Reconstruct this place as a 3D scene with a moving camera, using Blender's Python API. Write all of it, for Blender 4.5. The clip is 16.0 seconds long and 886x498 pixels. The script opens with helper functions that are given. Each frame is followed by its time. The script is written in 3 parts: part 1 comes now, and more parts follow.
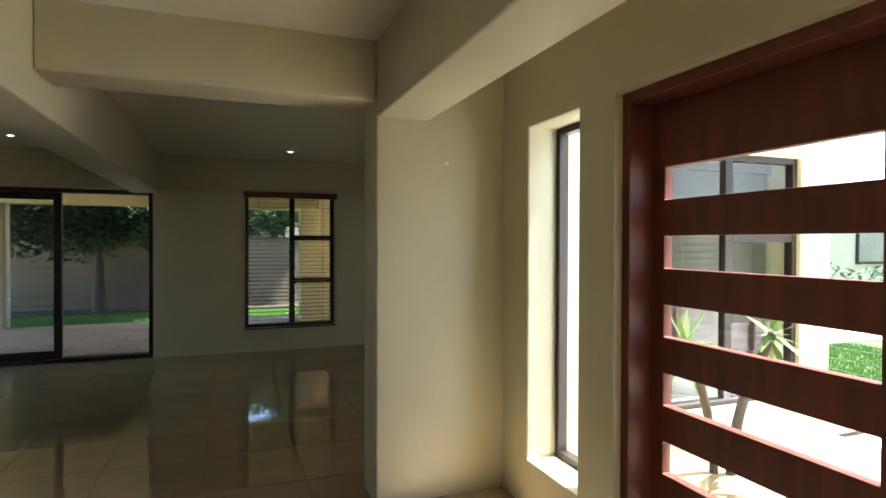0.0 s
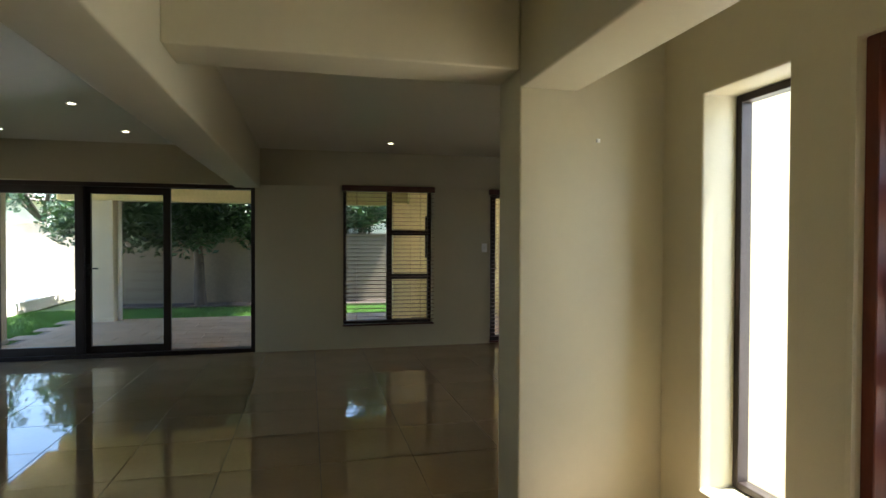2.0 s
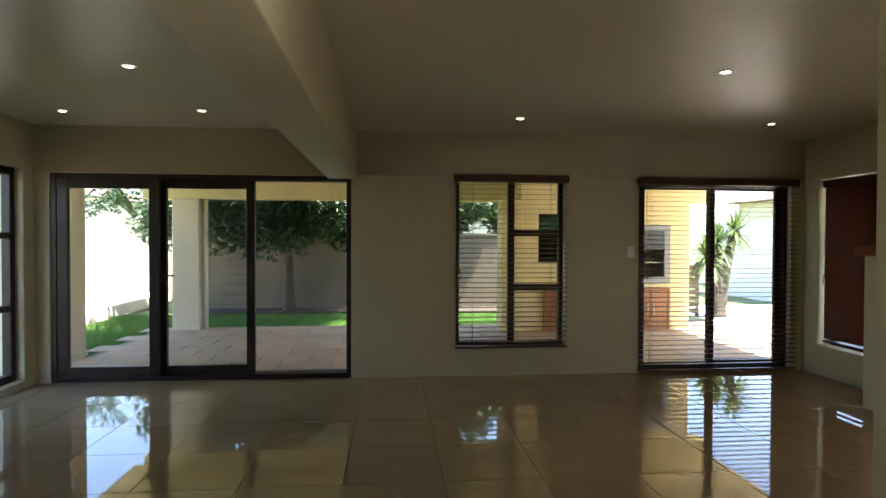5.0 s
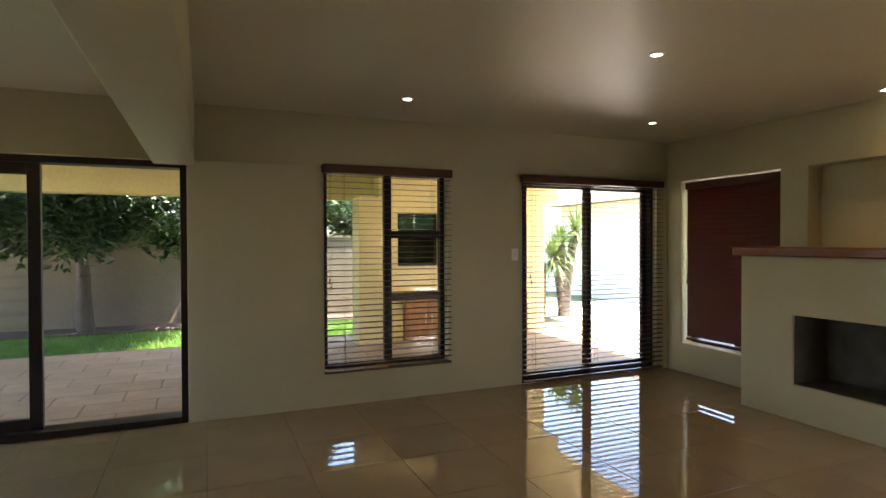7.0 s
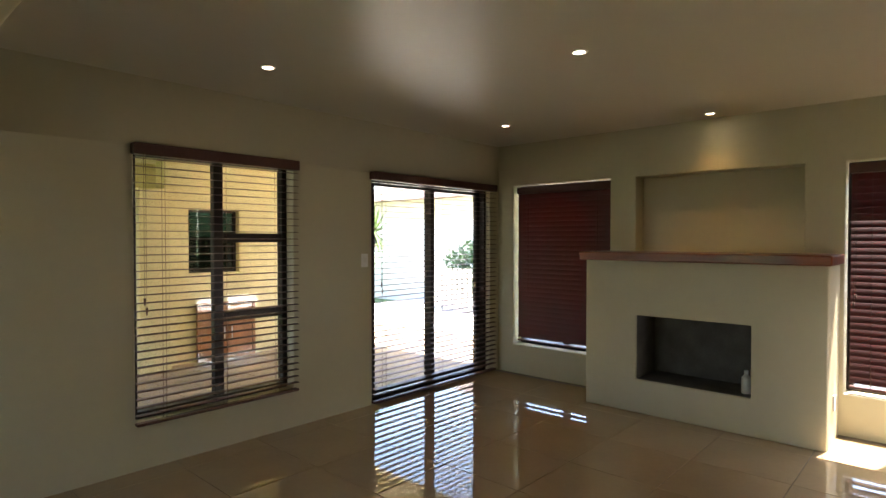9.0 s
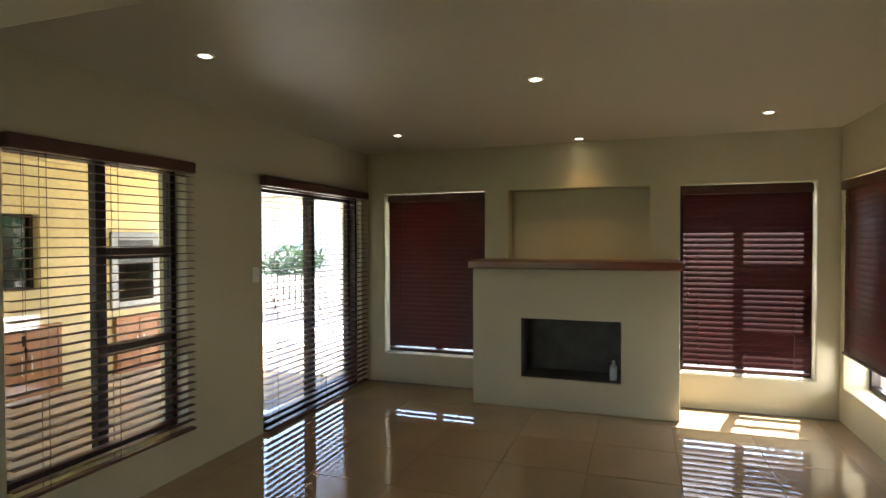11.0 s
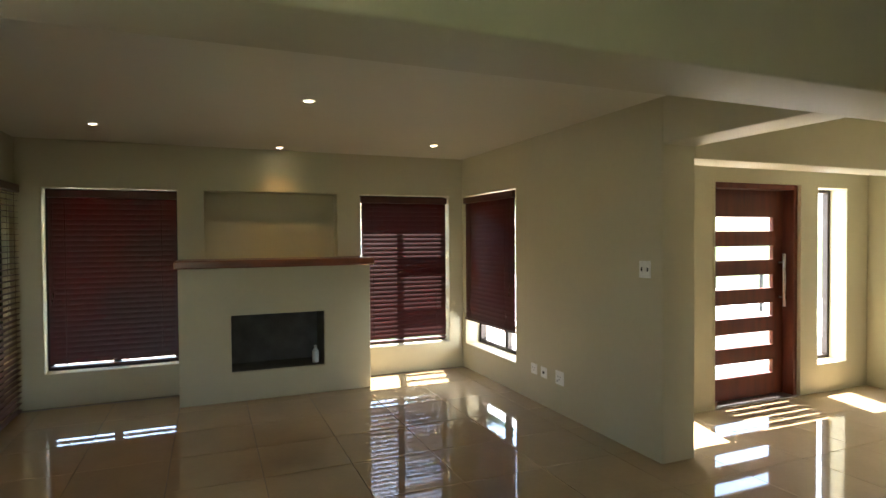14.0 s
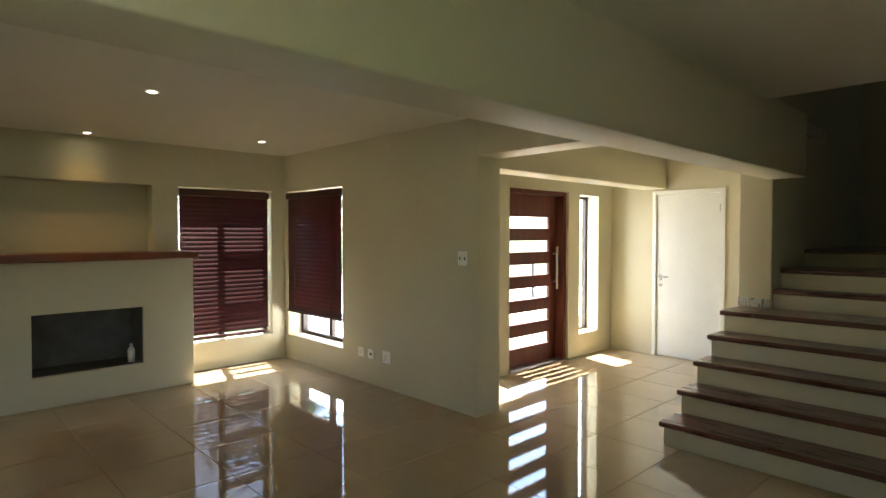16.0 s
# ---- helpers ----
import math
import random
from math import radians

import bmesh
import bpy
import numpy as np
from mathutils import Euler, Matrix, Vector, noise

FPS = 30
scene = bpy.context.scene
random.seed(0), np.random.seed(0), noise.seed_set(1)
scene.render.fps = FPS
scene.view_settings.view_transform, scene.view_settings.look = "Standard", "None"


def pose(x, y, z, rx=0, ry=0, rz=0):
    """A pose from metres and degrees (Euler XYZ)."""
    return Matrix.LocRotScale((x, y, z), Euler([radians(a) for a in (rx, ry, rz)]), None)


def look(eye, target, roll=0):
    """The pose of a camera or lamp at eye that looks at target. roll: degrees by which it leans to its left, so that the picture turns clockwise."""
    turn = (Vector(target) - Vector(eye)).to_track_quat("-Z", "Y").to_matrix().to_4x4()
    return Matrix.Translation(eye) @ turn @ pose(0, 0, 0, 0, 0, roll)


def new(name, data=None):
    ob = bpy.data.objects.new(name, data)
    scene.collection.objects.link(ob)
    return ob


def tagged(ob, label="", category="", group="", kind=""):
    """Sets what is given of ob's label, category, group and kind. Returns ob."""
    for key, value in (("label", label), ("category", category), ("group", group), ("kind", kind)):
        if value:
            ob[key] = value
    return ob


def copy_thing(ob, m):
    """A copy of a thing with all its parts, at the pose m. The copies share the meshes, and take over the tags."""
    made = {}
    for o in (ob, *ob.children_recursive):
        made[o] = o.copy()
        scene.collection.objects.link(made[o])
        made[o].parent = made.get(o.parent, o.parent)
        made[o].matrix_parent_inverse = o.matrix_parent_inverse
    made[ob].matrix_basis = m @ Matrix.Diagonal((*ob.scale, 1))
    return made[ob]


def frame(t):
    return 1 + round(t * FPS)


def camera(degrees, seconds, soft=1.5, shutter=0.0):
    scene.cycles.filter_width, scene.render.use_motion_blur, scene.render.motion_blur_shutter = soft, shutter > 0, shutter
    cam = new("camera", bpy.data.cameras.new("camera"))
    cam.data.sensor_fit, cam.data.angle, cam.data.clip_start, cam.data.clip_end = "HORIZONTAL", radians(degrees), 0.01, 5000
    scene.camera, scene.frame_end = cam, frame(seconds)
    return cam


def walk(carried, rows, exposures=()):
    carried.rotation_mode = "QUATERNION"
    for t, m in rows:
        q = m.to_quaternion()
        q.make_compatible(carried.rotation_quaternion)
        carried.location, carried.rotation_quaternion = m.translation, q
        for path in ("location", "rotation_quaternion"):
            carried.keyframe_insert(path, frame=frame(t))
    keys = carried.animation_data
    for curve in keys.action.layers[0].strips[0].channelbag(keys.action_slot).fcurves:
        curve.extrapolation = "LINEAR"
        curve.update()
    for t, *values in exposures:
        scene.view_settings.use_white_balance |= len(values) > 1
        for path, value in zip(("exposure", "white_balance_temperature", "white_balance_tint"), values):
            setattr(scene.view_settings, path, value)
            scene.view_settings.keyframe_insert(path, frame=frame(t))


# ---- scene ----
cam = camera(76.1, 16.0)
PATH = [
    (0, (0.069, -0.044, 1.468), (0.78, 1.825, 1.444), 0.2),
    (0.5, (0.012, 0.003, 1.455), (0.69, 1.884, 1.431), 0.4),
    (1, (-0.017, 0.12, 1.446), (0.613, 2.018, 1.418), 0.3),
    (1.5, (-0.042, 0.29, 1.451), (0.504, 2.214, 1.421), 0.5),
    (2, (-0.147, 0.437, 1.426), (0.313, 2.383, 1.394), 0.2),
    (2.5, (-0.257, 0.623, 1.421), (0.162, 2.578, 1.391), 0.3),
    (3, (-0.266, 0.873, 1.419), (0.069, 2.844, 1.385), 0.3),
    (3.5, (-0.235, 1.174, 1.44), (-0.023, 3.162, 1.403), 0.3),
    (3.7, (-0.228, 1.293, 1.447), (-0.076, 3.287, 1.405), 0.4),
    (5.8, (-0.548, 2.332, 1.434), (-0.27, 4.312, 1.411), -0.5),
    (6, (-0.578, 2.431, 1.43), (-0.235, 4.401, 1.408), -0.4),
    (6.5, (-0.643, 2.695, 1.442), (-0.069, 4.611, 1.419), -0.2),
    (7, (-0.688, 2.925, 1.455), (0.091, 4.767, 1.428), -0.2),
    (7.5, (-0.733, 3.201, 1.473), (0.213, 4.963, 1.444), -0.1),
    (8, (-0.836, 3.443, 1.498), (0.287, 5.097, 1.465), 0.0),
    (8.5, (-0.968, 3.699, 1.512), (0.343, 5.208, 1.478), 0.0),
    (9, (-1.081, 3.968, 1.513), (0.4, 5.312, 1.477), 0.0),
    (9.2, (-1.116, 4.07, 1.525), (0.425, 5.344, 1.484), 0.0),
    (11.3, (-1.726, 5.094, 1.609), (0.202, 5.626, 1.576), -0.2),
    (11.5, (-1.795, 5.181, 1.612), (0.155, 5.621, 1.58), -0.2),
    (12, (-1.942, 5.402, 1.62), (0.048, 5.602, 1.587), -0.2),
    (12.5, (-2.036, 5.601, 1.629), (-0.038, 5.527, 1.585), -0.3),
    (13, (-2.093, 5.794, 1.624), (-0.127, 5.428, 1.583), -0.3),
    (13.5, (-2.134, 6.028, 1.619), (-0.227, 5.426, 1.576), -0.3),
    (14, (-2.225, 6.221, 1.6), (-0.377, 5.457, 1.561), -0.4),
    (14.5, (-2.322, 6.408, 1.594), (-0.557, 5.47, 1.554), -0.3),
    (15, (-2.396, 6.564, 1.584), (-0.742, 5.439, 1.542), -0.3),
    (15.5, (-2.435, 6.724, 1.582), (-0.889, 5.455, 1.538), -0.1),
    (16, (-2.458, 6.826, 1.571), (-1.008, 5.449, 1.52), -0.0),
]
walk(cam, [(t, look(eye, target, roll)) for t, eye, target, roll in PATH], exposures=[(0.0, 2.62, 6050, 11), (3.5, 2.72, 5950, 12), (6.5, 3.4, 6900, 18), (9.0, 3.5, 6600, 17), (11.5, 3.45, 6450, 15), (14.5, 3.5, 6350, 13), (16.0, 3.55, 6350, 12)])

# ---- world, sun, exposure ----
SUN_EL, SUN_AZ = 66.0, math.atan2(-0.28, 1.0)
world = bpy.data.worlds.new("sky")
scene.world = world
world.use_nodes = True
wn = world.node_tree.nodes
sky = wn.new("ShaderNodeTexSky")
sky.sky_type = "NISHITA"
sky.sun_disc = False
sky.sun_elevation = radians(SUN_EL)
sky.sun_rotation = math.pi / 2 - SUN_AZ
sky.air_density, sky.dust_density = 1.0, 1.5
wn["Background"].inputs[1].default_value = 0.15
world.node_tree.links.new(sky.outputs[0], wn["Background"].inputs[0])
sun = new("sun", bpy.data.lights.new("sun", "SUN"))
sun.data.energy, sun.data.angle, sun.data.color = 5.0, radians(0.53), (1.0, 0.94, 0.84)
to_sun = Vector((math.cos(SUN_AZ) * math.cos(radians(SUN_EL)), math.sin(SUN_AZ) * math.cos(radians(SUN_EL)), math.sin(radians(SUN_EL))))
sun.matrix_world = look(to_sun * 30, (0, 0, 0))


# added fill lamps: slit windows beside the front door, and under the half-drawn blind
for name, at, to, w, h, e in (("window_fill", (1.842, 2.46, 1.185), (0.0, 2.46, 1.185), 0.41, 1.75, 0.75), ("window_fill", (1.842, 0.306, 1.185), (0.0, 0.306, 1.185), 0.37, 1.7, 2.2), ("window_fill", (3.51, 3.03, 0.45), (3.51, 6.0, 0.45), 1.1, 0.24, 1.3)):
    lamp = new(name, bpy.data.lights.new(name, "AREA"))
    lamp.data.shape, lamp.data.size, lamp.data.size_y = "RECTANGLE", w, h
    lamp.data.energy, lamp.data.color = e, (0.95, 0.98, 1.0)
    lamp.matrix_world = look(at, to)


# ---- materials ----
def material(name, base, rough=0.6, metal=0.0, vary=0.12, scale=6.0, bump=0.0, bump_scale=120.0, spec=0.5, stretch=(1, 1, 1), coat=0.0, random_piece=0.0, dark=None, translucent=None, fine=0.08):
    m = bpy.data.materials.new(name)
    m.use_nodes = True
    nodes, links = m.node_tree.nodes, m.node_tree.links
    b = nodes["Principled BSDF"]
    b.inputs["Roughness"].default_value, b.inputs["Metallic"].default_value = rough, metal
    b.inputs["Specular IOR Level"].default_value, b.inputs["Coat Weight"].default_value = spec, coat
    b.inputs["Coat Roughness"].default_value = 0.12
    tc = nodes.new("ShaderNodeTexCoord")
    mp = nodes.new("ShaderNodeMapping")
    mp.inputs["Scale"].default_value = stretch
    links.new(tc.outputs["Object"], mp.inputs["Vector"])
    n1 = nodes.new("ShaderNodeTexNoise")
    n1.inputs["Scale"].default_value, n1.inputs["Detail"].default_value = scale, 6
    links.new(mp.outputs[0], n1.inputs["Vector"])
    n2 = nodes.new("ShaderNodeTexNoise")
    n2.inputs["Scale"].default_value, n2.inputs["Detail"].default_value = scale * 11, 4
    links.new(mp.outputs[0], n2.inputs["Vector"])
    lo = dark if dark else tuple(c * (1 - vary) for c in base)
    hi = base if dark else tuple(min(1, c * (1 + vary)) for c in base)
    ramp = nodes.new("ShaderNodeValToRGB")
    ramp.color_ramp.elements[0].position, ramp.color_ramp.elements[1].position = 0.3, 0.7
    ramp.color_ramp.elements[0].color, ramp.color_ramp.elements[1].color = (*lo, 1), (*hi, 1)
    links.new(n1.outputs[0], ramp.inputs[0])
    hsv = nodes.new("ShaderNodeHueSaturation")
    mr = nodes.new("ShaderNodeMapRange")
    mr.inputs["To Min"].default_value, mr.inputs["To Max"].default_value = 1 - fine, 1 + fine
    mr.inputs["From Min"].default_value, mr.inputs["From Max"].default_value = 0.25, 0.75
    links.new(n2.outputs[0], mr.inputs[0])
    links.new(ramp.outputs[0], hsv.inputs["Color"])
    if random_piece:
        oi = nodes.new("ShaderNodeObjectInfo")
        mr2 = nodes.new("ShaderNodeMapRange")
        mr2.inputs["To Min"].default_value, mr2.inputs["To Max"].default_value = 1 - random_piece, 1 + random_piece
        links.new(oi.outputs["Random"], mr2.inputs[0])
        mul = nodes.new("ShaderNodeMath")
        mul.operation = "MULTIPLY"
        links.new(mr.outputs[0], mul.inputs[0])
        links.new(mr2.outputs[0], mul.inputs[1])
        links.new(mul.outputs[0], hsv.inputs["Value"])
    else:
        links.new(mr.outputs[0], hsv.inputs["Value"])
    links.new(hsv.outputs[0], b.inputs["Base Color"])
    mr3 = nodes.new("ShaderNodeMapRange")
    mr3.inputs["To Min"].default_value, mr3.inputs["To Max"].default_value = max(0.02, rough * 0.85), min(1, rough * 1.15)
    links.new(n1.outputs[0], mr3.inputs[0])
    links.new(mr3.outputs[0], b.inputs["Roughness"])
    if bump:
        n3 = nodes.new("ShaderNodeTexNoise")
        n3.inputs["Scale"].default_value, n3.inputs["Detail"].default_value = bump_scale, 5
        links.new(mp.outputs[0], n3.inputs["Vector"])
        bp = nodes.new("ShaderNodeBump")
        bp.inputs["Strength"].default_value, bp.inputs["Distance"].default_value = bump, 0.004
        links.new(n3.outputs[0], bp.inputs["Height"])
        links.new(bp.outputs[0], b.inputs["Normal"])
    if translucent:
        tr = nodes.new("ShaderNodeBsdfTranslucent")
        tr.inputs[0].default_value = (*translucent, 1)
        mix = nodes.new("ShaderNodeMixShader")
        mix.inputs[0].default_value = 0.10
        links.new(b.outputs[0], mix.inputs[1])
        links.new(tr.outputs[0], mix.inputs[2])
        links.new(mix.outputs[0], nodes["Material Output"].inputs[0])
    return m


def glass_material(name, tint, rough=0.0):
    m = bpy.data.materials.new(name)
    m.use_nodes = True
    nodes, links = m.node_tree.nodes, m.node_tree.links
    nodes.remove(nodes["Principled BSDF"])
    t, g, mix, fr, pw, ma = (nodes.new(k) for k in ("ShaderNodeBsdfTransparent", "ShaderNodeBsdfGlossy", "ShaderNodeMixShader", "ShaderNodeLayerWeight", "ShaderNodeMath", "ShaderNodeMath"))
    t.inputs[0].default_value = (*tint, 1)
    g.inputs["Roughness"].default_value = rough
    pw.operation, pw.inputs[1].default_value = "POWER", 5.0
    ma.operation, ma.inputs[1].default_value, ma.inputs[2].default_value = "MULTIPLY_ADD", 0.85, 0.035
    fr.inputs[0].default_value = 0.5
    links.new(fr.outputs["Facing"], pw.inputs[0])
    links.new(pw.outputs[0], ma.inputs[0])
    links.new(ma.outputs[0], mix.inputs[0])
    links.new(t.outputs[0], mix.inputs[1])
    links.new(g.outputs[0], mix.inputs[2])
    links.new(mix.outputs[0], nodes["Material Output"].inputs[0])
    return m


def glow_material(name, colour, strength):
    m = bpy.data.materials.new(name)
    m.use_nodes = True
    b = m.node_tree.nodes["Principled BSDF"]
    b.inputs["Base Color"].default_value = (0.9, 0.9, 0.85, 1)
    b.inputs["Emission Color"].default_value, b.inputs["Emission Strength"].default_value = (*colour, 1), strength
    return m


WALL = material("wall_paint", (0.55, 0.505, 0.345), 0.5, vary=0.03, scale=1.6, bump=0.12, bump_scale=90, fine=0.015)
CEIL = material("ceiling_paint", (0.70, 0.66, 0.53), 0.4, vary=0.02, scale=1.2, bump=0.05, bump_scale=30, fine=0.01)
TRIM = material("white_paint", (0.78, 0.78, 0.72), 0.35, vary=0.03, scale=4, fine=0.02)
TILE = material("polished_tile", (0.37, 0.275, 0.16), 0.035, vary=0.06, scale=2.5, random_piece=0.05, fine=0.03, bump=0.015, bump_scale=8, spec=1.0)
GROUT = material("grout", (0.16, 0.135, 0.10), 0.85, vary=0.2, scale=20)
MAHOG = material("red_stained_wood", (0.15, 0.031, 0.012), 0.55, vary=0.25, scale=3.0, stretch=(6, 6, 0.6), bump=0.08, bump_scale=60, coat=0.0, dark=(0.085, 0.016, 0.007))
MANTEL = material("mantel_wood", (0.26, 0.075, 0.028), 0.35, scale=3.0, stretch=(6, 0.6, 6), coat=0.2, dark=(0.14, 0.036, 0.014), bump=0.06)
TREAD = material("stair_wood", (0.13, 0.048, 0.028), 0.28, scale=3.0, stretch=(0.7, 8, 8), coat=0.3, dark=(0.07, 0.024, 0.014), bump=0.06)
ALU = material("bronze_aluminium", (0.030, 0.020, 0.016), 0.4, metal=0.3, vary=0.15, scale=8)
SLAT = material("blind_slat", (0.036, 0.010, 0.009), 0.38, vary=0.15, scale=5, stretch=(1, 1, 8), random_piece=0.06, translucent=(0.78, 0.12, 0.11))
SLATD = material("open_blind_slat", (0.085, 0.030, 0.020), 0.4, vary=0.15, scale=5, random_piece=0.06)
CORD = material("blind_cord", (0.10, 0.05, 0.04), 0.8)
GLASS = glass_material("window_glass", (0.96, 0.98, 0.97))
STEEL = material("brushed_steel", (0.55, 0.55, 0.55), 0.28, metal=1.0, vary=0.08, scale=10, stretch=(8, 8, 1))
HOOD = material("grey_steel", (0.20, 0.20, 0.20), 0.45, metal=0.6, vary=0.1, scale=8)
SOOT = material("firebox_render", (0.11, 0.10, 0.085), 0.8, vary=0.3, scale=5, bump=0.2)
PLASTIC = material("white_plastic", (0.84, 0.84, 0.80), 0.35, vary=0.03)
BLACK = material("black_plastic", (0.02, 0.02, 0.02), 0.4)
BULB = glow_material("lamp_glow", (1.0, 0.86, 0.58), 3.5)
YELLOW = material("yellow_render", (0.62, 0.52, 0.28), 0.75, vary=0.06, scale=2, bump=0.15)
CREAM = material("cream_render", (0.58, 0.51, 0.38), 0.75, vary=0.07, scale=2, bump=0.15)
# garden wall render, darkened to carry the shade of tree and house
SHADEWALL = material("shaded_wall_render", (0.135, 0.108, 0.072), 0.85, vary=0.12, scale=1.5, bump=0.2)
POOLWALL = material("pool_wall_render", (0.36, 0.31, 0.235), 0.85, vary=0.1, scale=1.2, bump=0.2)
PAVE = material("paving_stone", (0.33, 0.245, 0.165), 0.75, vary=0.14, scale=4, bump=0.2, random_piece=0.1)
CONC = material("pale_paving", (0.78, 0.73, 0.64), 0.85, vary=0.12, scale=1.5, bump=0.2)
# dark tone for unseen ground, chosen to limit light bounced indoors
BRICKP = material("brown_paving", (0.17, 0.125, 0.09), 0.85, vary=0.2, scale=3, bump=0.2)
GRASS = material("lawn_grass", (0.075, 0.12, 0.03), 0.8, vary=0.3, scale=4, random_piece=0.0)
BLADE = material("grass_blade", (0.09, 0.20, 0.03), 0.6, vary=0.3, scale=3, translucent=(0.12, 0.27, 0.03))
SOIL = material("soil", (0.055, 0.04, 0.03), 0.95, vary=0.3, scale=9, bump=0.5)
BARK = material("bark", (0.07, 0.055, 0.04), 0.9, vary=0.35, scale=9, stretch=(1, 1, 0.3), bump=0.6, bump_scale=30)
LEAF = material("leaf", (0.020, 0.055, 0.015), 0.45, vary=0.45, scale=1.4, translucent=(0.05, 0.12, 0.015))
YUCCA = material("yucca_leaf", (0.11, 0.17, 0.05), 0.45, vary=0.4, scale=2.0, translucent=(0.16, 0.24, 0.05))
CEDAR = material("cabinet_wood", (0.34, 0.145, 0.055), 0.45, scale=2.5, stretch=(7, 7, 0.7), dark=(0.22, 0.085, 0.03))
ROOFTILE = material("roof_tile", (0.16, 0.11, 0.085), 0.8, vary=0.25, scale=8)
FENCE = material("fence_steel", (0.03, 0.03, 0.032), 0.5, metal=0.4)


# ---- mesh helpers ----
def box(bm, x0, x1, y0, y1, z0, z1, bevel=0.0):
    vs = [bm.verts.new((x, y, z)) for x in (x0, x1) for y in (y0, y1) for z in (z0, z1)]
    fs = [bm.faces.new([vs[i] for i in q]) for q in ((0, 1, 3, 2), (4, 6, 7, 5), (0, 4, 5, 1), (2, 3, 7, 6), (0, 2, 6, 4), (1, 5, 7, 3))]
    if bevel:
        es = list({e for f in fs for e in f.edges})
        bmesh.ops.bevel(bm, geom=es, offset=bevel, segments=1, affect="EDGES", profile=0.5)
    return bm


def tube(bm, p0, p1, r0, r1=None, sides=10, caps=True):
    p0, p1 = Vector(p0), Vector(p1)
    r1 = r0 if r1 is None else r1
    q = (p1 - p0).to_track_quat("Z", "Y")
    rings = []
    for p, r in ((p0, r0), (p1, r1)):
        rings.append([bm.verts.new(p + q @ Vector((r * math.cos(2 * math.pi * k / sides), r * math.sin(2 * math.pi * k / sides), 0))) for k in range(sides)])
    for k in range(sides):
        f = bm.faces.new((rings[0][k], rings[0][(k + 1) % sides], rings[1][(k + 1) % sides], rings[1][k]))
        f.smooth = True
    if caps:
        bm.faces.new(rings[0][::-1])
        bm.faces.new(rings[1])
    return bm


def mesh_of(name, bm, mat):
    bmesh.ops.recalc_face_normals(bm, faces=bm.faces[:])
    me = bpy.data.meshes.new(name)
    bm.to_mesh(me)
    bm.free()
    me.materials.append(mat)
    return me


def part(name, bm, mat, parent=None, label=""):
    ob = new(name, mesh_of(name, bm, mat))
    if parent:
        ob.parent = parent
    return tagged(ob, label)


def cube(name, dims, mat, parent=None, label="", bevel=0.004):
    return part(name, box(bmesh.new(), *dims, bevel=bevel), mat, parent, label)


def thing(name, at, label, category, group="", kind=""):
    ob = new(name)
    ob.location = at
    ob.empty_display_size = 0.1
    return tagged(ob, label, category, group, kind)


def structure(ob, label, category):
    return tagged(ob, label, category, "", "structure")


def soften(ob, width=0.012):
    mod = ob.modifiers.new("soft_edges", "BEVEL")
    mod.width, mod.segments, mod.limit_method, mod.angle_limit = width, 3, "ANGLE", radians(40)
    for p in ob.data.polygons:
        p.use_smooth = True
    return ob


def holed_wall(name, axis, at0, at1, u0, u1, z0, z1, holes, mat, label, category="wall", soft=0.012):
    """A wall with rectangular openings. axis 'y': it runs along x between y=at0 and y=at1; axis 'x': along y."""
    us = sorted({u0, u1, *[min(max(h[k], u0), u1) for h in holes for k in (0, 1)]})
    zs = sorted({z0, z1, *[min(max(h[k], z0), z1) for h in holes for k in (2, 3)]})
    solid = {}
    for i in range(len(us) - 1):
        for j in range(len(zs) - 1):
            cu, cz = (us[i] + us[i + 1]) / 2, (zs[j] + zs[j + 1]) / 2
            solid[i, j] = not any(h[0] < cu < h[1] and h[2] < cz < h[3] for h in holes)
    bm = bmesh.new()
    cache = {}

    def v(u, d, z):
        key = (round(u, 5), d, round(z, 5))
        if key not in cache:
            p = (u, (at0, at1)[d], z) if axis == "y" else ((at0, at1)[d], u, z)
            cache[key] = bm.verts.new(p)
        return cache[key]

    for (i, j), s in solid.items():
        if not s:
            continue
        a, b, c, d = us[i], us[i + 1], zs[j], zs[j + 1]
        for k in (0, 1):
            bm.faces.new((v(a, k, c), v(b, k, c), v(b, k, d), v(a, k, d)))
        for (di, dj), (p, q) in (((-1, 0), ((a, c), (a, d))), ((1, 0), ((b, c), (b, d))), ((0, -1), ((a, c), (b, c))), ((0, 1), ((a, d), (b, d)))):
            if not solid.get((i + di, j + dj), False):
                bm.faces.new((v(p[0], 0, p[1]), v(q[0], 0, q[1]), v(q[0], 1, q[1]), v(p[0], 1, p[1])))
    bmesh.ops.dissolve_limit(bm, angle_limit=0.01, verts=bm.verts[:], edges=bm.edges[:])
    ob = part(name, bm, mat)
    if soft:
        soften(ob, soft)
    return structure(ob, label, category)


# ---- plan ----
NY, EX, CZ = 7.90, 4.20, 2.57          # north wall face, east wall face, ceiling
WX, SY = -3.90, -0.24                  # west wall face, wall with the white door
PX, PY0, PY1 = 0.835, 3.00, 3.30        # end of the dividing wall and its two faces
DX = 1.61                              # wall with the front door
BX0, BX1, BZ = -1.05, -0.75, 2.07      # long beam
TX0, TX1, TY = -0.79, -0.506, 1.12      # wall beside the stairs
SD = (-3.77, -0.81, 0.0, 2.10)
W1 = (0.285, 1.47, 0.31, 2.11)
D2 = (2.29, 4.05, 0.0, 2.10)
BW = (6.52, 7.69, 0.32, 2.11)
BW2 = (3.48, 4.60, 0.32, 2.11)
BW3 = (2.89, 4.13, 0.30, 2.11)
